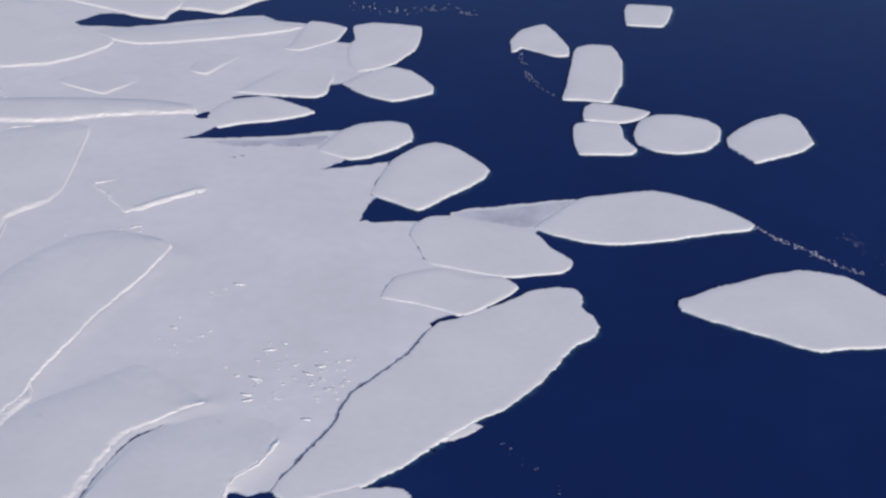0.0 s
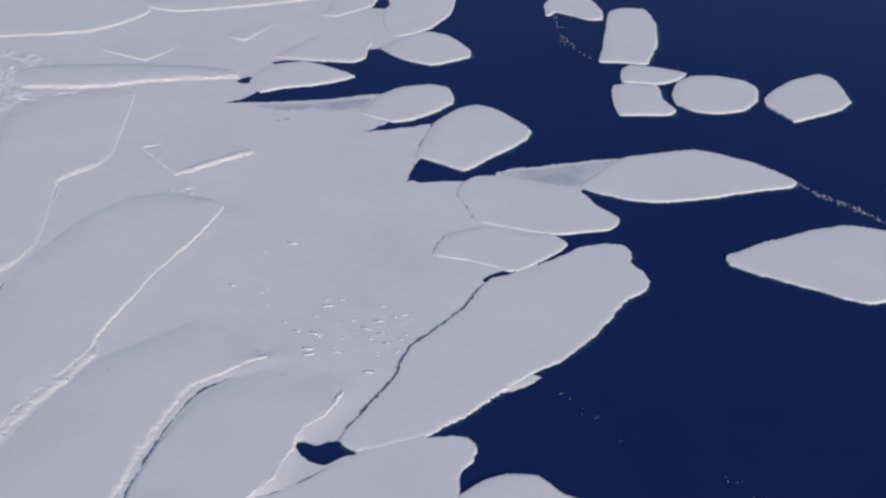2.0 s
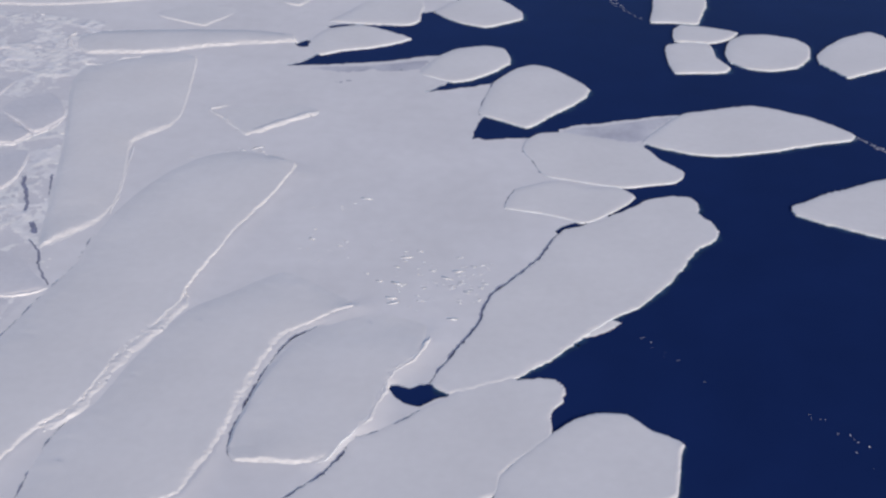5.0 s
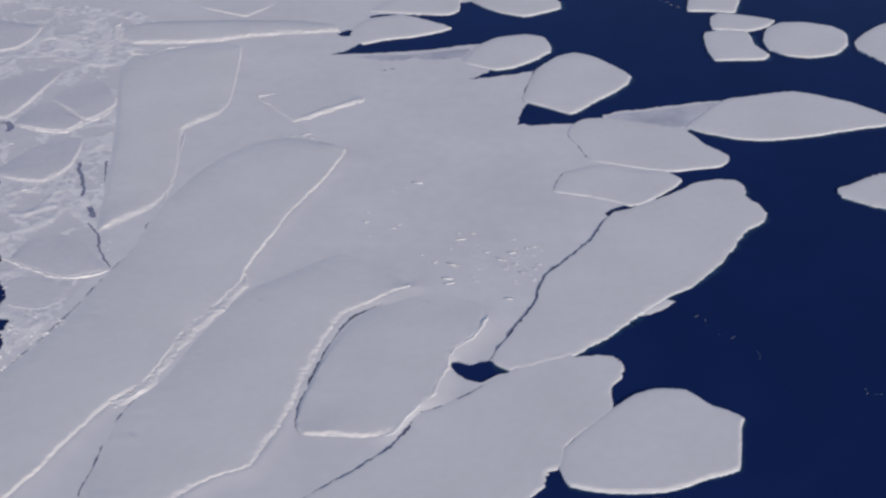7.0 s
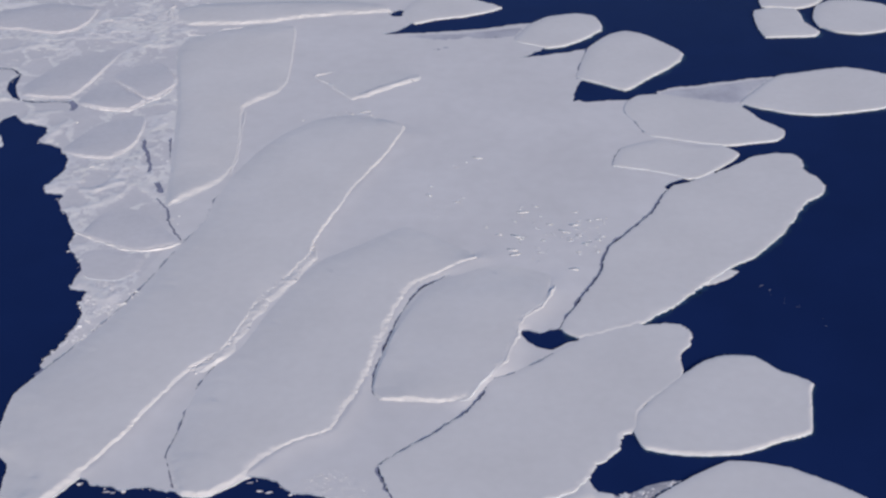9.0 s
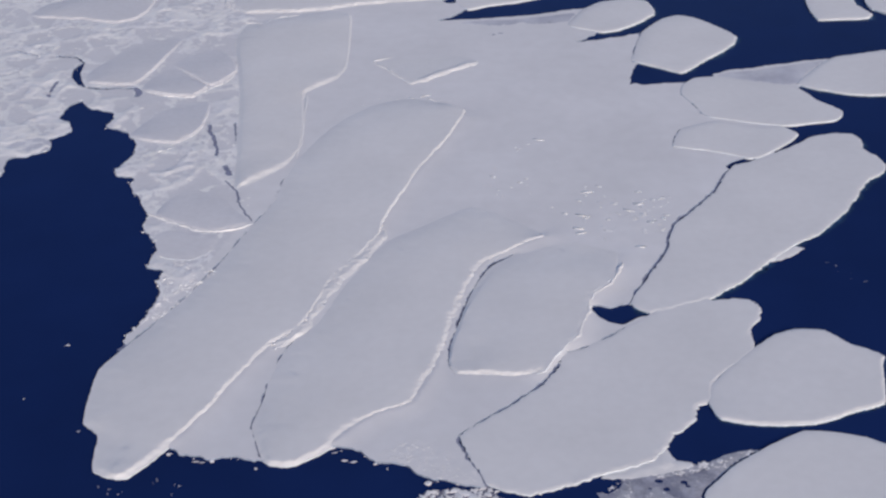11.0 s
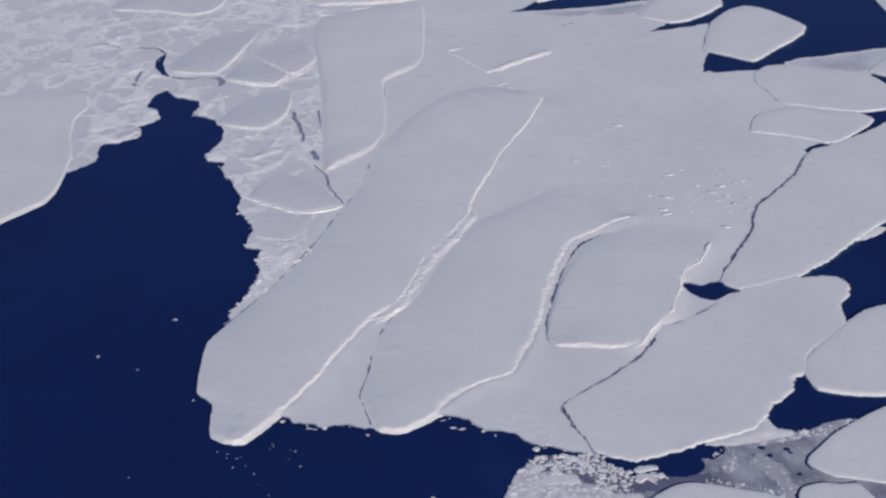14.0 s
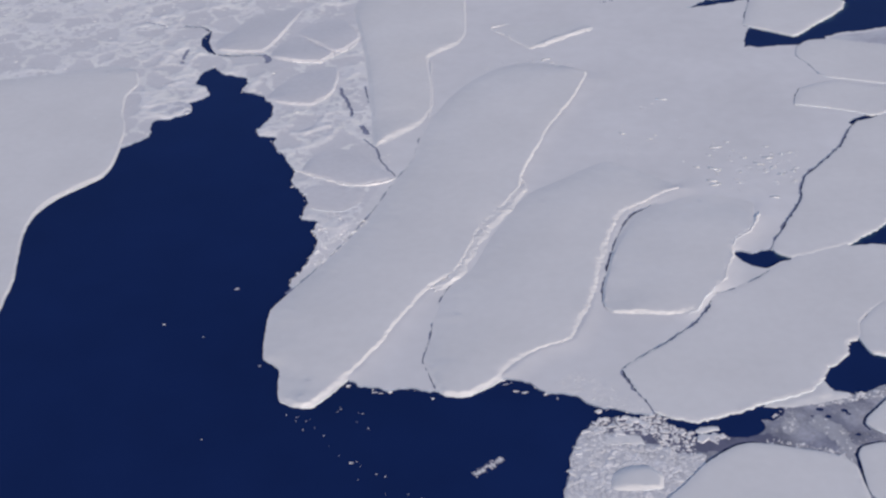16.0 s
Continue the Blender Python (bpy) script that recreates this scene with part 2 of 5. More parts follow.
THIN_SHORE = [(-89.4, 570.7), (-72.3, 572.9), (-53.6, 575.9), (-40.2, 579.1), (-22.6, 583.5), (-26, 567.9), (-39.3, 564.1), (-63.1, 562.1), (-79.4, 565.4)]
BRASH_PAN = [(-95.4, 205.7), (-93.4, 208.1), (-89.1, 209.1), (-85.3, 208.5), (-84.2, 205.7), (-86.4, 204.5), (-89.5, 205.2), (-93.1, 204.7)]
BRASH_BLOCK = [(-94.5, 186.4), (-94.2, 192), (-91.5, 195), (-88.3, 196.1), (-83.8, 195.6), (-80.9, 191.9), (-81.3, 186.7), (-88, 185.9)]
# the shore of the level ice, in four stretches, and the water inside it
SHORE_WEST = [(-294.6, 402.2), (-279.9, 391.3), (-267.4, 401.8), (-266.6, 419.6), (-261.2, 421.1), (-253.9, 427.4), (-255.5, 435.6), (-248.4, 443.9), (-250.3, 451.9), (-257.2, 457.3), (-255.9, 467.4), (-251.5, 475.3), (-245.4, 467.3), (-234.4, 462.9), (-232.7, 458.1), (-234.3, 448.2), (-224.9, 443.5), (-217.9, 432.3), (-218, 420.6), (-221.9, 408.8), (-220.9, 403.8), (-214.3, 401.2), (-211.7, 391.5), (-202.4, 373), (-201.4, 362), (-193.6, 347.3), (-193.2, 339.3), (-194.1, 333.4), (-187.8, 331.5), (-188.9, 323.9), (-186.3, 316.6), (-188.5, 302.5), (-192.2, 292.5), (-193.8, 288.6), (-185, 282.8)]
SHORE_SOUTH = [(-171.6, 235.9), (-168.2, 234.6), (-164.5, 232), (-157.9, 230.5), (-151.5, 230.2), (-145, 229.2), (-138.8, 230.7), (-126.1, 233.1), (-123, 234.9), (-119.8, 234.9), (-113.3, 231.8), (-110, 228.1), (-102, 226.1), (-95.8, 221.5), (-89.6, 219.1), (-81.1, 218.1), (-75.4, 224.3)]
SHORE_EAST = [(-37.8, 285), (-19.3, 299.6), (-21.2, 307), (40.8, 400.2), (45, 431.9), (62.6, 468.3), (70.5, 487.4), (92.8, 499.2), (90.8, 517.8), (58.9, 509.2), (38.5, 503.8), (32.5, 500.6), (32, 496.2), (17.3, 490.8), (8.8, 490.8), (-0.8, 488.5), (-3.3, 491.1), (-6.4, 489.2), (-4.6, 498), (-2.3, 507.7), (1.4, 515.4), (14.2, 537.4), (5.4, 551.9), (-4.1, 547.9), (-17.1, 543.1), (-27.4, 541), (-22.4, 545.2), (-16.8, 550.8), (-7.2, 571.5), (-18.6, 588.1), (-40.3, 580.5), (-53.7, 577.2), (-72.4, 574.2), (-92.9, 572.5), (-86.4, 577.9), (-81.3, 585.4), (-72.6, 601.5), (-69, 621.1), (-76.9, 628.2), (-70, 632.2), (-31.9, 632.7), (-26.4, 641.4), (-25.9, 651.5), (-19.3, 653.9), (-5.9, 669.3)]
SHORE_NORTH = [(-6.4, 706.4), (-15.8, 719.2), (-23.8, 720.3), (-23.8, 739.9), (-42.9, 751.4), (-61.9, 755.6), (-71.2, 764.4), (-92.7, 757.2), (-115.1, 747.9), (-146, 733.4), (-168.8, 732.7), (-181.2, 734.3), (-174.9, 746.9), (-167.7, 757.6), (-160.7, 759.6), (-143.3, 756.3), (-157.7, 820.7), (-315.2, 940.4), (-426.7, 820), (-652.9, 884.5), (-606.4, 539.9), (-377.4, 353.2)]
POOL_MIDDLE = [(-42.9, 306.4), (-39.9, 307.3), (-36.4, 305.6), (-32.9, 307.7), (-28.5, 308.3), (-26.2, 305.1), (-23.8, 301.4), (-28.5, 299.4), (-32.8, 295.7), (-37.1, 296.8), (-41.0, 300.9)]
POOL_GREAT_TIP = [(21.1, 407.1), (24.8, 412.1), (30.6, 414.9), (34.8, 412.8), (33.2, 408.7), (22.9, 403.3)]
POOL_SPINDLE = [(-91.5, 602.1), (-89.3, 604.5), (-85.5, 607.9), (-82, 600.7), (-85.6, 597.4), (-88.9, 597.8)]
POOL_HOOKED = [(-262.5, 502.8), (-263.6, 513), (-260.6, 521.4), (-259.9, 514.4), (-259.3, 506.1), (-255.9, 496), (-253.3, 491.3), (-256.7, 492.7)]
CRACK_GREAT = (0.27, [(21.5, 405), (19.6, 402.8), (12.8, 388.4), (4.7, 377), (-7.2, 361.6), (-10.2, 353.2), (-12.9, 343), (-19.9, 329.6), (-24.9, 319.7), (-30, 307.8)])
CRACK_PADDLE_SOLE = (0.2, [(-65.6, 342.1), (-74.8, 334.7), (-79.4, 326.8), (-83.4, 312.9), (-87, 298.4), (-89.7, 285.3), (-90.4, 276.3), (-88.4, 269.1)])
CRACK_BROAD = (0.4, [(-30.9, 296), (-39.1, 289.5), (-47, 282.9), (-52.6, 280.7)])
CRACK_BROAD_LOW = (0.3, [(-53.6, 278.9), (-54.9, 276.2), (-56.9, 272.8), (-61.3, 265.4), (-66.9, 259.1), (-76.9, 249.7), (-87.7, 238.8), (-86.1, 233.7), (-84.9, 229.7), (-82.3, 223.8), (-80.1, 218.1)])
CRACK_FORK_A = (0.9, [(-297.1, 533.6), (-292.2, 532.8), (-283.9, 527.6)])
CRACK_FORK_B = (1.5, [(-275.9, 528.2), (-265.7, 525.8), (-260.8, 520.7)])
CRACK_FORK_C = (1.6, [(-255, 492), (-248.2, 489.3), (-229.9, 488.4), (-227.6, 484.5)])
CRACK_SPOT = (2.6, [(-230.8, 490.3), (-227.9, 485.7), (-227.9, 479.4)])
CRACK_FORK_D = (1.4, [(-267.3, 480), (-268.4, 491.6), (-267.4, 498.1)])
CRACK_SEAM_A = (1.5, [(-191.1, 449.9), (-187.6, 438.5), (-185, 430.3), (-182.9, 420.1)])
CRACK_SEAM_B = (2.2, [(-178.1, 411.8), (-175.3, 402.2)])
CRACK_SEAM_C = (0.8, [(-176.3, 398.3), (-171.1, 388.7), (-165.8, 371.7), (-161.9, 365.5)])
CRACK_SEAM_D = (0.9, [(-179.9, 451.5), (-175.7, 425.3)])
CRACK_LEAF = (0.5, [(15.1, 478.1), (17.8, 467.6), (19.9, 457.4)])
CRACK_SLIVER = (0.5, [(8.3, 441.8), (3.7, 430.8), (2.9, 424.6)])
CRACK_LOZENGE = (1, [(7, 553.3), (1, 531.4), (-2.1, 515.2)])
CRACK_PADDLE_WEST = (0.2, [(-136.9, 296.7), (-138.2, 293.3), (-142.2, 280), (-144.7, 265.2), (-145.8, 256.2), (-147.2, 243.7), (-143.1, 230.5)])
CRACK_TONGUE_WEST = (0.18, [(-154, 400.5), (-156.3, 379.2), (-163.6, 357.8), (-170.7, 333.6), (-177.7, 315.1), (-187.4, 294.4), (-193.3, 283.2)])
ZONE_RUBBLE = [(-354.3, 388.4), (-441, 552.8), (-381.7, 628.5), (-278.1, 655.3), (-189, 633.7), (-179.7, 548), (-166, 391.9), (-161.9, 361.6), (-171.4, 327.5), (-194, 282.8), (-211.4, 295.9), (-232.4, 387)]
ZONE_LUMPS = [(-81.9, 444.4), (-63.5, 430.3), (-42, 435.5), (-29.8, 399.1), (-7.7, 384.5), (-17.5, 341.7), (-29.5, 349.9), (-51.3, 356.3), (-66.7, 376), (-79, 390)]
ZONE_CLUSTER = [(-38.7, 378), (-23.1, 382.4), (-3.7, 382.2), (-15.5, 341.7), (-31.7, 347.8), (-42.2, 354.1)]
ZONE_BRASH = [(-107.3, 182), (-105.6, 193), (-104.4, 200.6), (-102.7, 206.1), (-100.3, 211), (-97.8, 213.4), (-94.3, 210.9), (-90.1, 209.7), (-84.3, 205.3), (-79.8, 203.7), (-74.4, 201.3), (-67.8, 200.5), (-68.8, 196.7), (-71.3, 192.9), (-82.9, 181.9)]
ZONE_ARM = [(-97.8, 213.4), (-98.7, 213.8), (-95.5, 216.3), (-90.1, 217.6), (-85.3, 216.7), (-80.9, 218.4), (-77.8, 217.5), (-75.8, 213.3), (-71.7, 210.9), (-69.4, 208), (-71, 203.6), (-69.3, 200.5), (-74.4, 201.3), (-79.8, 203.7), (-81.9, 208.5), (-85.9, 210.1), (-90.1, 209.7), (-94.3, 210.9)]
ZONE_BAND = [(-85.9, 210.1), (-82.8, 210.1), (-79.3, 208.5), (-75.4, 210.1), (-70.6, 206.8), (-63.3, 207.2), (-54.6, 208.4), (-49, 209.5), (-46, 207), (-50, 205.4), (-55.1, 205.2), (-63.6, 201.7), (-67.7, 201.3), (-72.5, 203.6), (-77, 204.8), (-79.8, 203.7), (-82.2, 204.9), (-84.6, 206.9)]
PALE_STRIP = [(-22.5, 227.2), (-17.9, 227.9), (-11.6, 231.5), (-4.6, 233.2), (-3.2, 232.5), (-10.8, 226.2), (-14.6, 224.1), (-18.7, 225), (-22.2, 223.7), (-27.8, 222.4), (-33.4, 221.6), (-29.8, 223.5)]
PALE_PATCH = [(-45.4, 213.2), (-43.4, 216.5), (-40.9, 216.1), (-40.1, 213.2), (-42.1, 209.5), (-44.5, 209.5)]
PALE_SMEAR = [(-34.3, 217.3), (-30.6, 214.8), (-28, 209.9), (-27.3, 201.9), (-28.8, 197.3), (-30.9, 197.3), (-31.7, 205.1), (-35.1, 210.7), (-37.1, 214)]
RAFT_LONG = [(-69.5, 210.7), (-67.5, 212.5), (-63, 212.7), (-62.7, 211.2), (-65.4, 210.4), (-68.2, 209.5)]
RAFT_SHORT = [(-69.3, 208.3), (-66.6, 209.4), (-62.5, 208.4), (-65.3, 207.4), (-68.5, 207.1)]
SHORE_SLIVERS = [(-118.9, 229.7), (-116.4, 229.1), (-123, 235), (-121.8, 233.2), (-93.1, 220.6), (-160.5, 229.6), (-158.7, 229.3)]
ZONE_SPIKES = [(-192.5, 342.5), (-180.8, 337.2), (-169.5, 330.5), (-177.1, 313.6), (-187.2, 295.1), (-192.2, 287.6), (-192.2, 292.5), (-188.2, 302.5), (-186.1, 316.6), (-188.5, 323.9), (-187.8, 331.5)]
LEAD_SOUTH = [(-76, 188.5), (-73, 192), (-69, 196.5), (-63.7, 201.4), (-58.1, 204.9), (-54.3, 205.7), (-51, 205.5)]
LEAD_EAST = [(-1, 234.4), (-4.4, 231.8), (-11.5, 226.2), (-17.3, 220.2), (-21, 216.2), (-22, 213.1), (-21.2, 211)]
LEAD_CORNER = [(-27.9, 186), (-27.7, 193.2), (-27.1, 200.4), (-25.2, 203.8), (-20, 205.5), (-15.4, 205.1), (-10, 205.6)]
ZONE_LENS = [(-70.1, 207.6), (-65.2, 209.9), (-60.7, 209.2), (-60.2, 207.3), (-65.7, 206.2)]
ZONE_SLUSH = [(-110.1, 231.8), (-102.1, 238.1), (-92.4, 238.9), (-85.8, 233), (-81.1, 219.5), (-89.6, 220), (-100.5, 226.1)]
ZONE_KBRASH = [(-106, 193), (-104.4, 200.6), (-102.7, 206.1), (-100.3, 211), (-98.7, 213.8), (-95.5, 216.3), (-90.1, 217.6), (-85.3, 216.7), (-80.9, 218.4), (-77.8, 217.5), (-75.8, 213.3), (-71.7, 210.9), (-69.4, 208), (-63.6, 208.8), (-59, 208), (-52.1, 209.2), (-49.8, 212), (-50.2, 215.7), (-47.4, 215.3), (-43, 218.6), (-43.1, 221.2), (-47, 222.6), (-36.6, 228), (-31.1, 233), (-28.8, 236.2), (-28.4, 232.5), (-26.5, 228.7), (-22.4, 227.3), (-17.9, 228), (-11.6, 231.5), (-4.6, 233.3), (2.3, 229), (6.7, 210), (4.9, 194.2), (-19.8, 177.7), (-69.6, 173.8), (-107.4, 177.9)]
STREAK_A = [(167.3, 495.9), (174.3, 484.6), (185.9, 473.4), (194.3, 461.4), (202.3, 456.5)]
STREAK_B = [(83.3, 716.6), (83.2, 680.4), (88.6, 661.4), (94.8, 647.6)]
STREAK_C = [(-18.4, 793.1), (10.2, 785.1), (46.4, 796.8), (58.3, 783.1)]
STREAK_D = [(34.7, 339.3), (43.5, 334.4), (47, 326.2), (55.8, 318.4), (60, 307.2)]
STREAK_E = [(-183.4, 221.6), (-175.8, 211.7), (-168.5, 201.8), (-160, 192.4), (-152, 185.6), (-142.9, 182.2)]
STREAK_F = [(89, 290.8), (98.1, 280), (99.6, 268.4), (106.4, 258.6)]
STREAK_G = [(201.7, 492.7), (211.7, 477.5), (216.4, 462.7)]
STREAK_H = [(-130.6, 193.3), (-128, 195.6), (-123.8, 199.5)]
STREAK_I = [(-174, 222.2), (-161.9, 215.1), (-155.1, 210.5)]
RIDGE_L = [(-104.6, 492.9), (-98.1, 498.1), (-90.7, 505.4), (-83.3, 510.7), (-75.1, 517.6)]
RIDGE_K = [(-209.1, 422.6), (-203.8, 425.7), (-200.1, 428.9)]
RIDGE_A = [(-113.8, 359.9), (-115, 353.6), (-121.6, 338.3), (-128.8, 324.5), (-132.7, 312.9), (-136.6, 299.1), (-140.2, 291.2), (-145.4, 284.8)]
RIDGE_B = [(-114.8, 523.9), (-123.8, 518.4), (-117.1, 509.2), (-111.7, 500.3), (-105.1, 491.6)]
RIDGE_C = [(-151.7, 479.5), (-151.1, 462.9), (-150.2, 445.3), (-150, 426.1), (-151.1, 416.6)]
RIDGE_D = [(-225.5, 485.7), (-212.9, 479.1), (-202.7, 479), (-196.3, 487.8), (-190.7, 494.3), (-186.7, 507.6)]
RIDGE_E = [(-202.2, 372.1), (-192.7, 366.2), (-182.2, 359.7), (-173.6, 357.9), (-165.5, 360.4), (-161.4, 364.6)]
RIDGE_CREST = [(-28.6, 334.5), (-31.6, 326.5), (-34.6, 320.4), (-41, 313.4), (-44.2, 303), (-48.4, 289.7), (-52.8, 281.8)]
RIDGE_M = [(-204.4, 614.9), (-205.8, 603.7), (-202.7, 593.0), (-195.5, 585.8)]
RIDGE_N = [(-194.1, 571.2), (-181.7, 569.7), (-174.0, 578.8), (-163.5, 580.9)]
BAY_CRUMBS = [(-210.5, 286.9), (-230.8, 266.2), (-216.8, 259.0), (-196.6, 243.4), (-208.0, 208.6), (-165.1, 198.1)]
LUMP_LINE = [(-128.5, 466.8), (-116.3, 474.6), (-101.2, 477.4), (-88.7, 469.8), (-80.1, 463.6)]
MELT = [(-66.8, 551.9), (-36.8, 567.7), (-62, 553.6)]
WATER_SPOTS = [(-26, 219.8), (-25.1, 218.1), (-32.8, 220.3), (-31.2, 216.9), (-35.6, 217.3), (-24.8, 209.1)]

# ---- levels ----
SEA, LEVEL = -0.9, -0.35          # the water, the top of the level ice
DRIFT = Vector((-0.75, 0.66))     # the side on which snow has smoothed the floes' rims
FRONT = np.array((0.42, -0.91))   # the side of the broken, sloping scarps


# ---- materials ----
def material(name, colour, rough, grain=(), relief=(), spread=0.05, second=None, patch=0.0, ior=1.31, gloss=0.4):
    """A surface with colour that varies at two scales and a bump of several sizes. grain: (scale, amount) rows; relief: (scale, height, detail) rows."""
    m = bpy.data.materials.new(name)
    m.use_nodes = True
    n, l = m.node_tree.nodes, m.node_tree.links
    b = n["Principled BSDF"]
    b.inputs["Roughness"].default_value, b.inputs["IOR"].default_value = rough, ior
    b.inputs["Specular IOR Level"].default_value = gloss
    co = n.new("ShaderNodeNewGeometry").outputs["Position"]
    out = n.new("ShaderNodeRGB").outputs[0]
    out.default_value = (*colour, 1)
    if second:
        t = n.new("ShaderNodeTexNoise")
        t.inputs["Scale"].default_value, t.inputs["Detail"].default_value = patch, 6
        l.new(co, t.inputs["Vector"])
        r = n.new("ShaderNodeValToRGB")
        r.color_ramp.elements[0].position, r.color_ramp.elements[1].position = 0.40, 0.60
        l.new(t.outputs["Fac"], r.inputs[0])
        x = n.new("ShaderNodeMix")
        x.data_type = "RGBA"
        l.new(r.outputs[0], x.inputs[0])
        l.new(out, x.inputs[6])
        x.inputs[7].default_value = (*second, 1)
        out = x.outputs[2]
    for scale, amount in grain:
        t = n.new("ShaderNodeTexNoise")
        t.inputs["Scale"].default_value, t.inputs["Detail"].default_value = scale, 5
        l.new(co, t.inputs["Vector"])
        k = n.new("ShaderNodeMapRange")
        k.inputs[1].default_value, k.inputs[2].default_value = 0.3, 0.7
        k.inputs[3].default_value, k.inputs[4].default_value = 1 - amount, 1 + amount
        l.new(t.outputs["Fac"], k.inputs[0])
        v = n.new("ShaderNodeVectorMath")
        v.operation = "SCALE"
        l.new(out, v.inputs[0])
        l.new(k.outputs[0], v.inputs["Scale"])
        out = v.outputs[0]
    l.new(out, b.inputs["Base Color"])
    normal = None
    for scale, height, detail in relief:
        t = n.new("ShaderNodeTexNoise")
        t.inputs["Scale"].default_value, t.inputs["Detail"].default_value = scale, detail
        l.new(co, t.inputs["Vector"])
        u = n.new("ShaderNodeBump")
        u.inputs["Strength"].default_value, u.inputs["Distance"].default_value = 1.0, height
        l.new(t.outputs["Fac"], u.inputs["Height"])
        if normal:
            l.new(normal, u.inputs["Normal"])
        normal = u.outputs[0]
    if normal:
        l.new(normal, b.inputs["Normal"])
    return m


SNOW = material("wind_packed_snow", (0.83, 0.83, 0.85), 0.85, ((0.03, 0.035), (0.3, 0.018)), ((0.12, 0.03, 3), (1.2, 0.012, 5)))
LEVEL_SNOW = material("snow_on_level_ice", (0.82, 0.82, 0.85), 0.85, ((0.02, 0.045), (0.15, 0.025)), ((0.15, 0.012, 3), (1.5, 0.010, 4)))
# near-white albedo: the brightness of sun-facing rubble facets is put into the colour
RUBBLE_SNOW = material("sunlit_frozen_brash", (0.95, 0.95, 0.95), 0.8, ((0.06, 0.05), (0.5, 0.05)), ((0.6, 0.025, 4), (1.6, 0.012, 3)), second=(0.88, 0.88, 0.91), patch=0.08)
EDGE = material("ice_edge", (0.66, 0.72, 0.78), 0.5, ((0.3, 0.10), (1.5, 0.08)), ((1.0, 0.15, 5),))
WET_EDGE = material("wet_ice_edge", (0.30, 0.36, 0.47), 0.4, ((0.3, 0.15), (1.5, 0.1)), ((1.0, 0.1, 5),))
GREY_ICE = material("young_grey_ice", (0.27, 0.28, 0.36), 0.6, ((0.08, 0.18), (0.5, 0.15), (2.0, 0.10)), ((0.5, 0.02, 5),), second=(0.41, 0.42, 0.49), patch=0.09, gloss=0.25)
DARK_ICE = material("dark_nilas", (0.165, 0.172, 0.26), 0.5, ((0.1, 0.15), (0.6, 0.1)), ((0.4, 0.015, 4),))
PALE_ICE = material("snow_dusted_young_ice", (0.47, 0.48, 0.54), 0.6, ((0.15, 0.10), (0.8, 0.08)), ((0.5, 0.03, 5),))
# tone of grey plates, with shade on small floe tops put into the colour
GREY_SNOW = material("shaded_grey_snow", (0.77, 0.77, 0.81), 0.8, ((0.04, 0.03), (0.4, 0.03)), ((0.2, 0.05, 4), (1.4, 0.02, 4)))
SLUSH = material("refrozen_slush", (0.30, 0.32, 0.45), 0.6, ((0.2, 0.15), (1.0, 0.1)), ((0.8, 0.06, 4),))
THIN = material("thin_flooded_ice", (0.72, 0.73, 0.79), 0.7, ((0.05, 0.06), (0.4, 0.04)), ((0.3, 0.02, 4),), second=(0.54, 0.55, 0.63), patch=0.035)
SLUSH_SHEET = material("slush_sheet", (0.64, 0.645, 0.69), 0.6, ((0.15, 0.15), (1.0, 0.12)), ((0.6, 0.05, 5),), second=(0.74, 0.745, 0.79), patch=0.2)
THIN_WET = material("wet_snow", (0.42, 0.44, 0.52), 0.5, ((0.3, 0.1),))
BRASH = material("grey_brash", (0.84, 0.84, 0.87), 0.7, ((0.3, 0.10), (1.5, 0.06)), ((2.0, 0.015, 4),))
CHUNK = material("ice_chunks", (0.82, 0.82, 0.85), 0.75, ((0.5, 0.08),), ((2.0, 0.015, 4),))
WATER = material("sea_water", (0.0100, 0.0278, 0.118), 0.16, ((0.006, 0.12), (0.05, 0.05)), ((0.25, 0.05, 4), (1.8, 0.012, 3)), ior=1.333, gloss=0.025)
WATER.node_tree.nodes["Principled BSDF"].inputs["Specular Tint"].default_value = (0.28, 0.56, 1.0, 1)


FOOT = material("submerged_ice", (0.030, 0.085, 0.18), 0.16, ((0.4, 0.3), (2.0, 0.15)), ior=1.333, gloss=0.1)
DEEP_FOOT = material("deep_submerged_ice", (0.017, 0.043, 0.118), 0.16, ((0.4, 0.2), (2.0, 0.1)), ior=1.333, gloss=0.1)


# ---- shapes ----
def value(x, y, size, seed=0.0):
    """Smooth noise of about -1 to 1."""
    return noise.noise(Vector((x / size, y / size, seed * 7.31 + 0.37)))


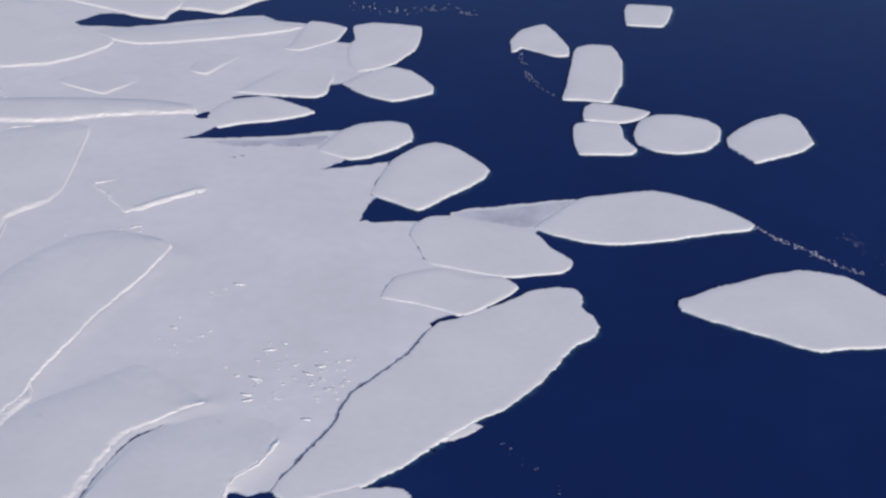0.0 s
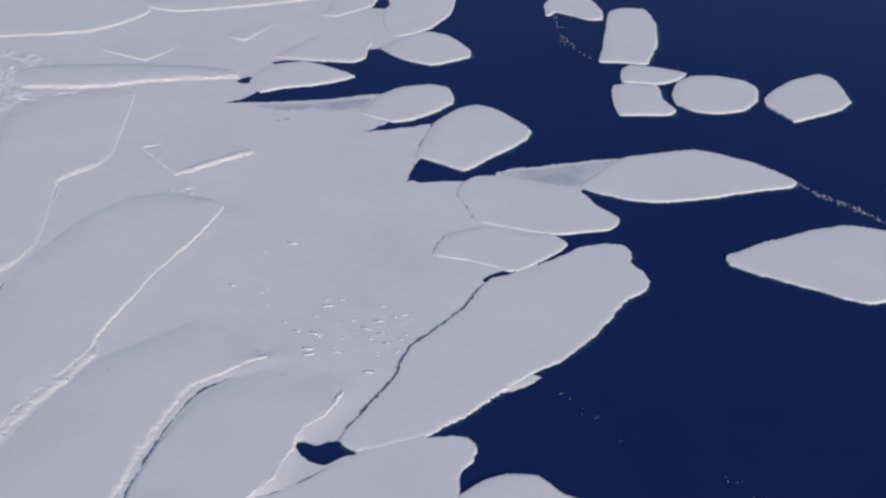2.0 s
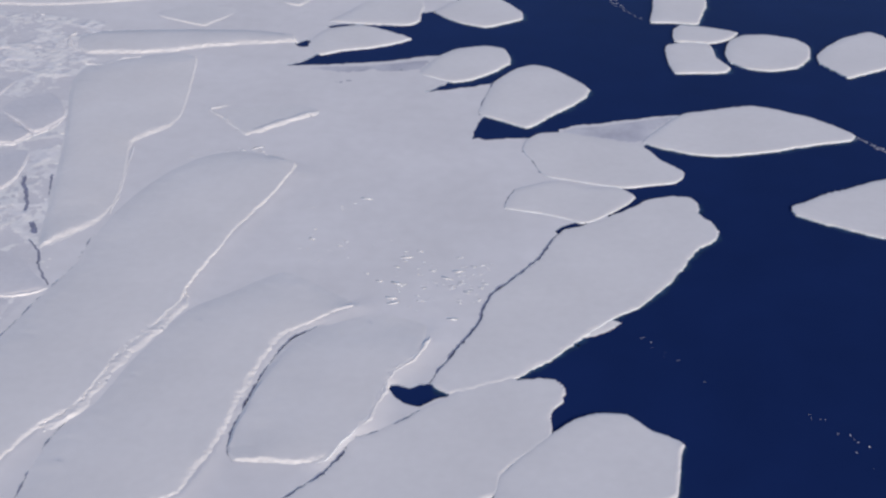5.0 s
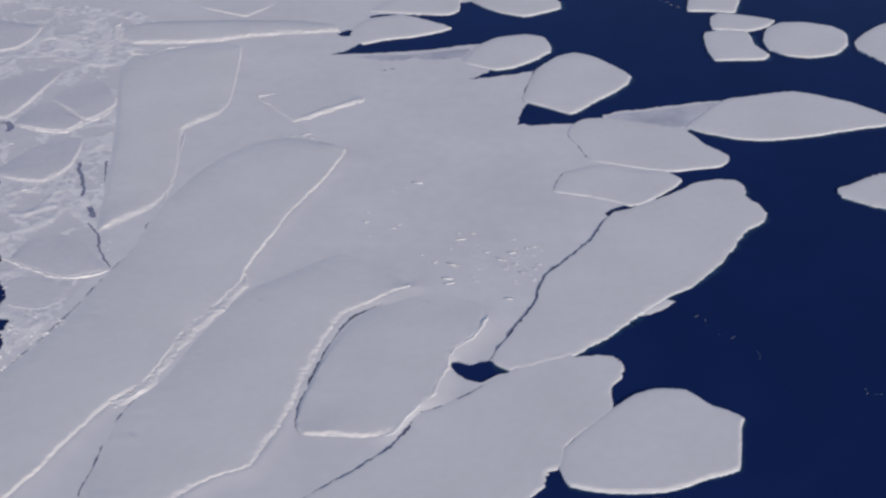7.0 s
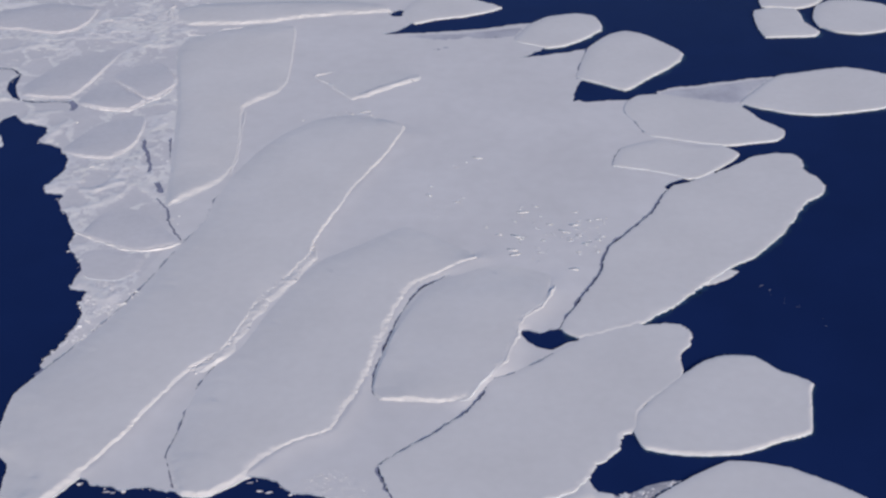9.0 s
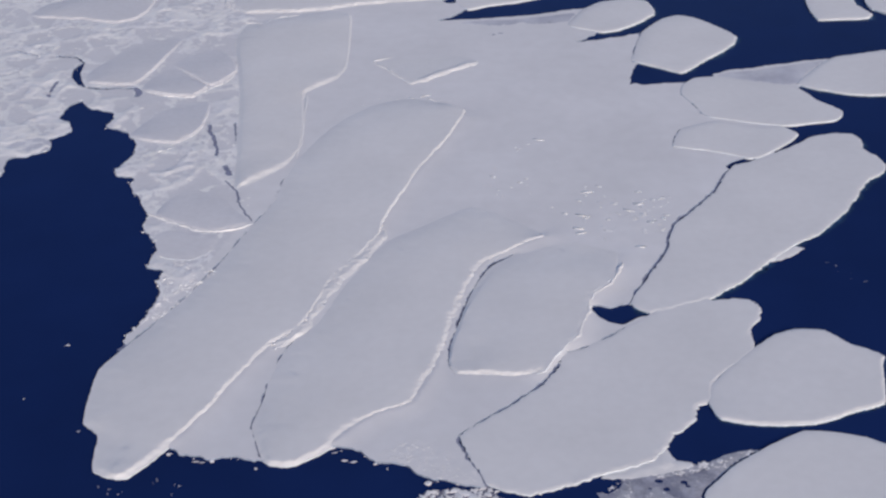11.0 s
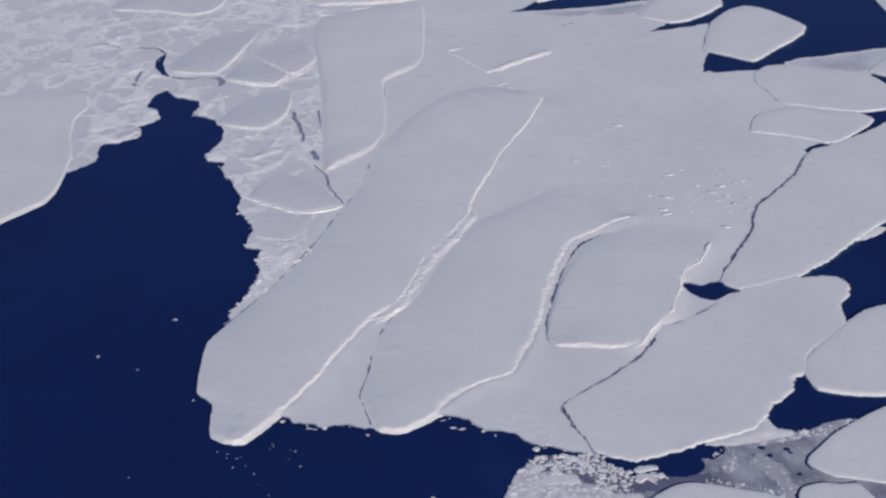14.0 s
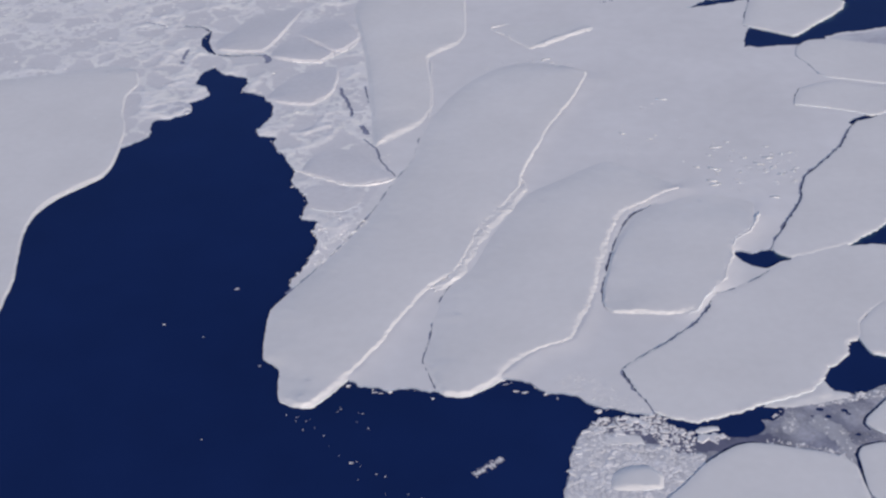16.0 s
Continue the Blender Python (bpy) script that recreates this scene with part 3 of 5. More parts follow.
def spline(points, step, closed=True, tight=0.75):
    """A line through the points with rounded corners, cut at even steps."""
    p = np.array(points, float)
    n = len(p)
    out = []
    for i in range(n if closed else n - 1):
        if closed:
            a, b, c, d = p[i - 1], p[i], p[(i + 1) % n], p[(i + 2) % n]
        else:
            a, b, c, d = p[max(i - 1, 0)], p[i], p[i + 1], p[min(i + 2, n - 1)]
        k = max(2, int(np.linalg.norm(c - b) / step))
        da, db, dc = (np.linalg.norm(v) ** 0.5 + 1e-6 for v in (b - a, c - b, d - c))
        if not closed and i == 0:
            da = db
        if not closed and i == n - 2:
            dc = db
        m1 = (b - a) / da - (c - a) / (da + db) + (c - b) / db if da > 1e-3 else (c - b) / db
        m2 = (c - b) / db - (d - b) / (db + dc) + (d - c) / dc if dc > 1e-3 else (c - b) / db
        m1, m2 = m1 * db * tight, m2 * db * tight
        for s in np.arange(k) / k:
            out.append((2 * s**3 - 3 * s**2 + 1) * b + (s**3 - 2 * s**2 + s) * m1 + (3 * s**2 - 2 * s**3) * c + (s**3 - s**2) * m2)
    if not closed:
        out.append(p[-1])
    return np.array(out)


def normals(loop):
    """Outward normals of a closed loop that runs anticlockwise."""
    t = np.roll(loop, -1, 0) - np.roll(loop, 1, 0)
    t /= np.linalg.norm(t, axis=1)[:, None] + 1e-9
    return np.stack([t[:, 1], -t[:, 0]], 1)


def area(loop):
    x, y = loop.T
    return 0.5 * np.sum(x * np.roll(y, -1) - y * np.roll(x, -1))


def outline(points, step=1.5, rough=0.35, seed=0):
    """A closed, anticlockwise, slightly ragged shore through the points."""
    loop = spline(points, step, tight=0.55)
    if area(loop) < 0:
        loop = loop[::-1]
    n = normals(loop)
    push = [rough * (0.45 * value(x, y, 6.0, seed) + 0.3 * value(x, y, 2.3, seed + 3) + 0.8 * value(x, y, 0.9, seed + 5) * (0.55 + value(x, y, 14, seed + 8))) for x, y in loop]
    return loop + n * np.array(push)[:, None]


def ragged_line(points, step, rough, seed):
    line = spline(points, step, False, 0.45)
    t = np.gradient(line, axis=0)
    t /= np.linalg.norm(t, axis=1)[:, None] + 1e-9
    push = [rough * (value(x, y, 6.0, seed) + 0.8 * value(x, y, 2.0, seed + 5) + 0.4 * value(x, y, 0.8, seed + 6)) for x, y in line]
    return line + np.stack([-t[:, 1], t[:, 0]], 1) * np.array(push)[:, None]


def strip(width, points, seed, under=0.0, shift=0.0):
    """A jagged crack of about that width along the points, as a closed loop; under: how far it reaches beneath the floe beside it; shift: how near it lies to that floe."""
    line = ragged_line(points, 1.0, 0.8, seed)
    t = np.gradient(line, axis=0)
    t /= np.linalg.norm(t, axis=1)[:, None] + 1e-9
    n = np.stack([-t[:, 1], t[:, 0]], 1)
    line = line + n * shift
    w = np.array([width / 2 * (1 + 0.5 * value(x, y, 7, seed + 1) + 0.6 * value(x, y, 1.9, seed + 2)) for x, y in line])
    w[0] *= 0.3
    w[-1] *= 0.3
    return np.concatenate([line + n * (w + under)[:, None], (line - n * w[:, None])[::-1]])


def within(p, loop):
    """Which of the points p lie inside the loop."""
    x, y = p[:, 0], p[:, 1]
    res = np.zeros(len(p), bool)
    for a, b in zip(loop, np.roll(loop, -1, 0)):
        if a[1] == b[1]:
            continue
        hit = (a[1] > y) != (b[1] > y)
        res ^= hit & (x < (b[0] - a[0]) * (y - a[1]) / (b[1] - a[1]) + a[0])
    return res


def reach(p, loops):
    """Distance from each point to the nearest edge of the loops, and that edge's number."""
    a = np.concatenate(loops)
    b = np.concatenate([np.roll(q, -1, 0) for q in loops])
    best, which = np.full(len(p), 1e9), np.zeros(len(p), int)
    ab = b - a
    long2 = (ab**2).sum(1) + 1e-12
    size = max(1, 4_000_000 // len(a))
    for i in range(0, len(p), size):
        q = p[i : i + size]
        s = np.clip(((q[:, None] - a) * ab).sum(2) / long2, 0, 1)
        d = ((q[:, None] - a - s[..., None] * ab) ** 2).sum(2)
        which[i : i + size] = d.argmin(1)
        best[i : i + size] = np.sqrt(d.min(1))
    return best, which


def lattice(loop, step, seed):
    """Jittered grid points over a loop's extent."""
    rng = np.random.default_rng(seed)
    lo, hi = loop.min(0), loop.max(0)
    g = np.stack(np.meshgrid(np.arange(lo[0], hi[0], step), np.arange(lo[1], hi[1], step)), -1).reshape(-1, 2)
    return g + rng.uniform(-0.3, 0.3, g.shape) * step


def plate(outer, holes, inner):
    """Triangles of the plan inside outer and outside the holes; inner: points to use inside. Returns points, triangles, border edges."""
    from mathutils.geometry import delaunay_2d_cdt
    verts, edges, n = [], [], 0
    for loop in (outer, *holes):
        verts += [Vector(v) for v in loop]
        edges += [(n + i, n + (i + 1) % len(loop)) for i in range(len(loop))]
        n += len(loop)
    verts += [Vector(v) for v in inner]
    v, _, f, *_ = delaunay_2d_cdt(verts, edges, [], 0, 1e-5)
    v = np.array([tuple(q) for q in v])
    f = np.array(f)
    mid = v[f].mean(1)
    keep = within(mid, outer)
    for h in holes:
        keep &= ~within(mid, h)
    f = f[keep]
    a, b, c = v[f[:, 0]], v[f[:, 1]], v[f[:, 2]]
    turn = (b[:, 0] - a[:, 0]) * (c[:, 1] - a[:, 1]) - (b[:, 1] - a[:, 1]) * (c[:, 0] - a[:, 0])
    f[turn < 0] = f[turn < 0][:, ::-1]
    used = np.unique(f)
    number = np.full(len(v), -1)
    number[used] = np.arange(len(used))
    v, f = v[used], number[f]
    seen = {}
    for t in f:
        for i in range(3):
            e = (int(t[i]), int(t[(i + 1) % 3]))
            seen[tuple(sorted(e))] = None if tuple(sorted(e)) in seen else e
    return v, f, [e for e in seen.values() if e]


def mesh_part(name, verts, faces, mat, parent=None, label="", smooth=True):
    me = bpy.data.meshes.new(name)
    me.from_pydata([tuple(map(float, v)) for v in verts], [], [tuple(map(int, q)) for q in faces])
    me.materials.append(mat)
    if smooth:
        me.polygons.foreach_set("use_smooth", [True] * len(me.polygons))
    me.update()
    ob = new(name, me)
    ob.parent = parent
    return tagged(ob, label) if label else ob


def wall(v, z, border, deep, seed):
    """The broken side of the ice, from its rim down to the depth."""
    verts, faces, at = [], [], {}
    for e in border:
        for i in e:
            if i not in at:
                at[i] = len(verts)
                x, y = v[i]
                for k, s in enumerate((0.0, 0.45, 1.0)):
                    j = 0.0 if k == 0 else 0.18
                    verts.append((x + j * value(x, y, 1.3, seed + k), y + j * value(x, y, 1.3, seed + k + 9), z[i] * (1 - s) + deep * s))
    for a, b in border:
        a, b = at[a], at[b]
        for k in range(2):
            faces.append((b + k, a + k, a + k + 1, b + k + 1))
    return verts, faces


def empty(name, x, y, z):
    ob = new(name)
    ob.location = (x, y, z)
    return ob


def smoothstep(x):
    x = np.clip(x, 0, 1)
    return x * x * (3 - 2 * x)


# chunk shapes: low rounded lumps, shared by all the loose ice
def chunk_shapes(count):
    rng = np.random.default_rng(5)
    shapes = []
    for k in range(count):
        bm = bmesh.new()
        bmesh.ops.create_icosphere(bm, subdivisions=1, radius=1.0)
        for q in bm.verts:
            q.co = q.co * (1 + rng.uniform(-0.28, 0.28))
            q.co.z = max(q.co.z, -0.35)
        bm.verts.ensure_lookup_table()
        shapes.append((np.array([tuple(q.co) for q in bm.verts]), np.array([[q.index for q in p.verts] for p in bm.faces])))
        bm.free()
    return shapes


def plate_shapes(count):
    """Flat angular fragments."""
    rng = np.random.default_rng(6)
    shapes = []
    for k in range(count):
        m = int(rng.integers(5, 9))
        a = np.sort(rng.uniform(0, 2 * math.pi, m) * 0.35 + np.arange(m) * 2 * math.pi / m * 0.65 + np.arange(m) * 2 * math.pi / m * 0.35)
        r = rng.uniform(0.65, 1.1, m)
        ring = np.stack([np.cos(a) * r, np.sin(a) * r], 1)
        v = np.concatenate([np.column_stack([ring * 1.03, np.full(m, -1.0)]), np.column_stack([ring, np.full(m, 0.6)]), np.column_stack([ring * 0.86, np.full(m, 1.0)]), [[0, 0, 1.05]]])
        f = []
        for i in range(m):
            j = (i + 1) % m
            for b in (0, m):
                f += [(b + i, b + j, b + m + j), (b + i, b + m + j, b + m + i)]
            f.append((2 * m + i, 2 * m + j, 3 * m))
        shapes.append((v, np.array(f)))
    return shapes


CHUNKS, PLATES = chunk_shapes(6), plate_shapes(8)


def lump_mesh(places, sizes, flat, level, rng, shapes, turn=6.28):
    """Loose pieces at the places, turned and stretched by chance, as points and triangles."""
    vs, fs, n = [], [], 0
    level = np.broadcast_to(level, len(places))
    for (x, y), s, low in zip(places, sizes, level):
        v, f = shapes[int(rng.integers(len(shapes)))]
        a = rng.uniform(0, turn)
        px, py = v[:, 0] * s * rng.uniform(0.75, 1.3), v[:, 1] * s * rng.uniform(0.6, 1.0)
        tip = rng.normal(0, 0.06, 2)
        z = v[:, 2] * s * flat * rng.uniform(0.7, 1.3) + px * tip[0] + py * tip[1]
        vs.append(np.column_stack([x + px * math.cos(a) - py * math.sin(a), y + px * math.sin(a) + py * math.cos(a), z + low]))
        fs.append(f + n)
        n += len(v)
    return np.concatenate(vs), np.concatenate(fs)


def scatter(name, label, places, sizes, flat, level, mat, seed, shapes=None, category="ice", turn=6.28):
    """Loose ice that nobody could count, as one object."""
    v, f = lump_mesh(places, sizes, flat, level, np.random.default_rng(seed), shapes or CHUNKS, turn)
    ob = mesh_part(name, v, f, mat, smooth=False)
    return tagged(ob, label, category, kind="stuff")


def spaced(p, gap):
    """The points without those that lie close to an earlier one."""
    for shift in (0.0, 0.5):
        _, first = np.unique(np.floor(p / gap + shift).astype(int), axis=0, return_index=True)
        p = p[np.sort(first)]
    return p


def relax(z, f, free, times):
    """Evens out the heights of the free points."""
    e = np.concatenate([f[:, [0, 1]], f[:, [1, 2]], f[:, [2, 0]]])
    count = np.bincount(e.ravel(), minlength=len(z)).astype(float)
    for _ in range(times):
        total = np.bincount(e[:, 0], z[e[:, 1]], len(z)) + np.bincount(e[:, 1], z[e[:, 0]], len(z))
        z = np.where(free, 0.5 * z + 0.5 * total / count, z)
    return z


floe_count = 0


def ice_floe(points, label, free=False, top=0.5, scarp=2.0, drift=11.0, rough=0.42, step=1.0, grid=3.0, lip=None, snow=None, group="", lee=DRIFT, sink=0.0, lumps=0.28, foot=0.0, calm=None, flush=None, slope=None):
    """A floe: its snow cover rises from the rim, steeply in front and gently on its lee side. sink: the share of its length over which it dips under the snow there. calm: a side on which its rim stays low; flush: a side on which it stands full, against a bank; slope: a side, and by how much its scarp is wider there."""
    global floe_count
    floe_count += 1
    seed = floe_count
    loop = outline(points, step, rough, seed)
    n = normals(loop)
    low = lip if lip is not None else (SEA + 0.72 if free else LEVEL - 0.06)
    if free:
        # the plan gives the foot of a drifting floe's front as seen over its rim
        loop[:, 1] += (low - SEA) * loop[:, 1] / 245 * smoothstep(-1.4 * n[:, 1])
        n = normals(loop)
    rings = []
    for d in (0.3, 0.6, 1.0, 1.4, 1.8, 2.3, 2.9, 3.7, 5.0, 7.0, 9.5):
        r = (loop - n * d)[:: 1 if d < 3 else 2]
        s, _ = reach(r, [loop])
        rings.append(r[(s > 0.85 * d) & within(r, loop)])
    g = lattice(loop, grid, seed)
    g = g[within(g, loop)]
    s, _ = reach(g, [loop])
    v, f, border = plate(loop, [], spaced(np.concatenate(rings + [g[s > 10.5]]), 0.4))
    s, near = reach(v, [loop])
    lee = np.array(lee) / np.linalg.norm(lee)
    side = n @ lee
    side = smoothstep((side + 0.1) / 0.9)
    span = max(1, int(5 / step))
    side_loop = np.mean([np.roll(side, k) for k in range(-span, span + 1)], 0)
    side = side_loop[near]
    vary = np.array([1 + 0.35 * value(x, y, 9, seed + 2) + 0.3 * value(x, y, 3, seed + 5) + 0.5 * value(x, y, 1.1, seed + 15) for x, y in v])
    broad = np.array([1 + 0.25 * value(x, y, 30, seed + 6) for x, y in v])
    front = smoothstep((n @ FRONT - 0.4) / 0.5)
    front = np.mean([np.roll(front, k) for k in range(-span, span + 1)], 0)[near]
    scarp *= 1.0 if free else 1.25
    width = np.maximum(0.3, (0.5 + (scarp - 0.5) * front) * (1 - side) * vary + drift * side * broad)
    if slope is not None:
        wide = smoothstep((n @ np.array(slope[:2]) - 0.82) / 0.14)
        width = width + slope[2] * np.mean([np.roll(wide, k) for k in range(-span, span + 1)], 0)[near] * vary
    rise = np.clip(s / width, 0, 1)
    rise = rise ** (1.0 if free else 1.5) * (1 - side) + (1 - (1 - rise) ** 1.8) * side
    if sink:
        u = v @ lee
        u = (u - u.min()) / (u.max() - u.min())
        rise *= 1 - smoothstep((u - 1 + sink) / sink)
    # the rim is lower in some stretches than in others, and slumped here and there
    slump = np.array([max(0.0, 0.22 + 0.6 * value(x, y, 19, seed + 21) + 0.45 * value(x, y, 7, seed + 22)) for x, y in loop])[near]
    rise *= 1 - (0.55 if not free else 0.3) * np.clip(slump, 0, 1) * np.clip(1 - s / 9, 0, 1) ** 1.5
    if calm is not None:
        quiet = smoothstep((n @ np.array(calm) - 0.5) / 0.35)
        quiet = np.mean([np.roll(quiet, k) for k in range(-span, span + 1)], 0)[near]
        rise *= 1 - 0.6 * quiet * np.clip(1 - s / 20, 0, 1)
    if flush is not None:
        full = smoothstep((n @ np.array(flush) - 0.6) / 0.25) * smoothstep((336 - loop[:, 1]) / 14)
        full = np.mean([np.roll(full, k) for k in range(-span, span + 1)], 0)[near]
        rise = np.maximum(rise, 0.97 * full)
    z = low + (top - low) * rise
    z = relax(z, f, (s > 2.2) & (s > 1.3 * width), 20)
    z = relax(z, f, (side > 0.04) & (s > 1.2), 16)
    z += [0.05 * value(x, y, 26, seed) + 0.015 * value(x, y, 6, seed) for x, y in v]
    crumble = np.clip(1 - s / 2.5, 0, 1)
    z += crumble * (1 - side) * np.array([0.14 * value(x, y, 2.1, seed + 4) + 0.11 * value(x, y, 0.9, seed + 8) for x, y in v])
    x0, y0 = v.mean(0)
    thing = empty("ice_floe", x0, y0, SEA)
    tagged(thing, label, "ice floe", group or ("drifting floes" if free else "floes in the level ice"))
    off = np.array((x0, y0, SEA))
    top_verts = np.column_stack([v, z]) - off
    mesh_part("snow_cover", top_verts, f, snow or SNOW, thing)
    wv, wf = wall(v, z, border, SEA - 1.6, seed)
    edge = mesh_part("ice_edge", np.array(wv) - off, wf, EDGE, thing, "broken pale ice edge")
    if foot:
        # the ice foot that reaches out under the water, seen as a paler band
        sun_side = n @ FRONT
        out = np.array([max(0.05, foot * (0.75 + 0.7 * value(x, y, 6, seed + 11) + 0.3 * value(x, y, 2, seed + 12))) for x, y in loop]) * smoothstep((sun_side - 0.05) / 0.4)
        m = len(loop)
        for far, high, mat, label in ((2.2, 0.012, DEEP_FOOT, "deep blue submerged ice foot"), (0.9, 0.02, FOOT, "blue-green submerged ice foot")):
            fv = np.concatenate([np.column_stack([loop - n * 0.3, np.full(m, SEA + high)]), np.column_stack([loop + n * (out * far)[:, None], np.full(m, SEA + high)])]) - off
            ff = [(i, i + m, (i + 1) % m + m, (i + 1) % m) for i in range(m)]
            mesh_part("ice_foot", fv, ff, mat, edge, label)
    # broken lumps along the steep rim
    rng = np.random.default_rng(seed + 300)
    spots = [i for i in range(len(loop)) if side_loop[i] < 0.5 and rng.uniform() < lumps * step * (0.35 + 0.9 * max(0.0, value(*loop[i], 11, seed + 7)))]
    if spots:
        at = loop[spots] - n[spots] * rng.uniform(-0.1, 0.9, len(spots))[:, None]
        height = np.array([z[((v - q) ** 2).sum(1).argmin()] for q in at])
        lv, lf = lump_mesh(at, np.minimum(rng.gamma(2.0, 0.1, len(spots)) + 0.1, 0.4), 0.45, height - 0.05, rng, CHUNKS)
        tagged(mesh_part("rim_rubble", lv - off, lf, SNOW, thing, "crumbled snowy lumps", smooth=False), kind="stuff")
    return thing


def along(line, count, spread, seed, lumpy=True):
    """Places strewn along a line."""
    rng = np.random.default_rng(seed)
    p = spline(line, 1.0, False)
    pick = rng.integers(0, len(p), count)
    return p[pick] + rng.normal(0, 1, (count, 2)) * spread


def inside(zone, count, seed, clumps=0.0):
    """Places strewn over a zone, in clumps of that size where it is given."""
    rng = np.random.default_rng(seed)
    z = np.array(zone, float)
    lo, hi = z.min(0), z.max(0)
    out = []
    while len(out) < count:
        p = rng.uniform(lo, hi, (count, 2))
        p = p[within(p, z)]
        if clumps:
            p = np.array([q for q in p if value(q[0], q[1], clumps, seed) + rng.uniform(-0.35, 0.35) > 0]).reshape(-1, 2)
        out += list(p)
    return np.array(out[:count])


# ---- the sea ----
def sea():
    rings = [0, 120, 260, 450, 700, 1100, 1800, 2900, 4600]
    cx, cy, m = -60, 450, 64
    verts = [(cx, cy, SEA)]
    for r in rings[1:]:
        verts += [(cx + r * math.cos(2 * math.pi * i / m), cy + r * math.sin(2 * math.pi * i / m), SEA) for i in range(m)]
    faces = [(0, 1 + i, 1 + (i + 1) % m) for i in range(m)]
    for k in range(len(rings) - 2):
        a, b = 1 + k * m, 1 + (k + 1) * m
        faces += [(a + i, b + i, b + (i + 1) % m, a + (i + 1) % m) for i in range(m)]
    ob = mesh_part("water", verts, faces, WATER)
    tagged(ob, "calm dark blue polar sea between the ice floes", "sea", kind="structure")


sea()

# ---- the level ice ----
BESIDE = 9                       # the first of these run along a floe
SLUSHY = 16                       # the first of these cracks are frozen over again
CRACKS = [CRACK_GREAT, CRACK_PADDLE_SOLE, CRACK_BROAD, CRACK_BROAD_LOW, CRACK_LEAF, CRACK_SLIVER, CRACK_LOZENGE, CRACK_PADDLE_WEST, CRACK_TONGUE_WEST,
          CRACK_FORK_A, CRACK_SPOT, CRACK_FORK_D, CRACK_SEAM_A, CRACK_SEAM_B, CRACK_SEAM_C, CRACK_SEAM_D,
          CRACK_FORK_B, CRACK_FORK_C]


def level_ice():
    shore = np.concatenate([ragged_line(q, (1.0, 1.0, 1.6, 4.0)[i], 1.0, 40 + i) for i, q in enumerate((SHORE_WEST, [(x, y + 0.5) for x, y in SHORE_SOUTH], SHORE_EAST, SHORE_NORTH))])
    if area(shore) < 0:
        shore = shore[::-1]
    holes = [outline(q, 1.4, 0.6, 60 + i) for i, q in enumerate((POOL_MIDDLE, POOL_GREAT_TIP, POOL_SPINDLE, POOL_HOOKED))]
    holes += [strip(w, q, 70 + i, 1.6 if i < BESIDE else 0.0, (0.1, 0.45, 0.2, 0.15, 0.2, 0.2, 0.2, 0.38, 0.3)[i] if i < BESIDE else 0.0) for i, (w, q) in enumerate(CRACKS)]
    zone = np.array(ZONE_RUBBLE)
    coarse = lattice(shore, 5.0, 1)
    fine = lattice(zone, 1.15, 2)
    coarse = coarse[~within(coarse, zone)]
    fine = fine[within(fine, zone)]
    rough_zones = [spline(q, 2.0) for q in (ZONE_CLUSTER, ZONE_SLUSH)]
    rough = np.concatenate([lattice(q, 1.0, 4) for q in rough_zones])
    rough = rough[within(rough, rough_zones[0]) | within(rough, rough_zones[1])]
    aprons = [outline(q, 3.0, 0.0) for q in (TONGUE, PADDLE, SOLE)]
    banks = np.concatenate([lattice(q, 1.3, 3) for q in aprons])
    d, _ = reach(banks, aprons)
    banks = spaced(banks[(d < 11) & ~within(banks, zone)], 0.9)
    d, _ = reach(coarse, aprons)
    p = spaced(np.concatenate([rough, coarse[d > 11], fine, banks]), 0.7)
    p = p[within(p, shore)]
    s, _ = reach(p, [shore, *holes])
    v, f, border = plate(shore, holes, p[s > 0.7])
    s, _ = reach(v, [shore, *holes])
    sz, _ = reach(v, [zone])
    mask = smoothstep(sz / 10) * within(v, zone)
    z = LEVEL + 0.04 * np.array([value(x, y, 30, 1) for x, y in v])
    # snow drifted against the sunlit scarps of the three long floes
    for q, high in zip(aprons, (0.26, 0.32, 0.05)):
        d, which = reach(v, [q])
        d = np.where(within(v, q), np.maximum(d - 1.2, 0.0) * 9, d)
        face = normals(q) @ FRONT
        face = np.mean([np.roll(face, k) for k in (-2, -1, 0, 1, 2)], 0)[which]
        z += high * np.clip(1 - d / 8, 0, 1) ** 2 * smoothstep((face - 0.1) / 0.5) * np.clip(s / 3, 0, 1)
    # the smooth bank on the sunny long side of the sole-shaped floe, down to the small pool
    d, which = reach(v, [aprons[2]])
    d = np.where(within(v, aprons[2]), np.maximum(d - 1.5, 0.0) * 9, d)
    face = smoothstep((normals(aprons[2]) @ np.array((0.9, -0.43)) - 0.72) / 0.2) * smoothstep((338 - aprons[2][:, 1]) / 18)
    face = np.mean([np.roll(face, k) for k in (-2, -1, 0, 1, 2)], 0)[which]
    z += 0.66 * np.clip(1 - d / 9.0, 0, 1) ** 2.0 * face * smoothstep(s / 2.5)
    for q, high in zip(rough_zones, (0.05, 0.12)):
        d, _ = reach(v, [q])
        for i in np.nonzero(within(v, q))[0]:
            x, y = v[i]
            z[i] += high * min(1.0, d[i] / 5) * min(1.0, s[i] / 1.5) * max(0.0, value(x, y, 7, 61) + 0.6) * (value(x, y, 2.6, 62) + 0.7 * value(x, y, 1.3, 63) + 0.5)
    near, _ = reach(v, [spline(q, 3.0) for q in (COLUMN, FACET, SPLIT, CHIP, SHIELD, BROW, WEST, TONGUE, PUDDLE, APRON)])
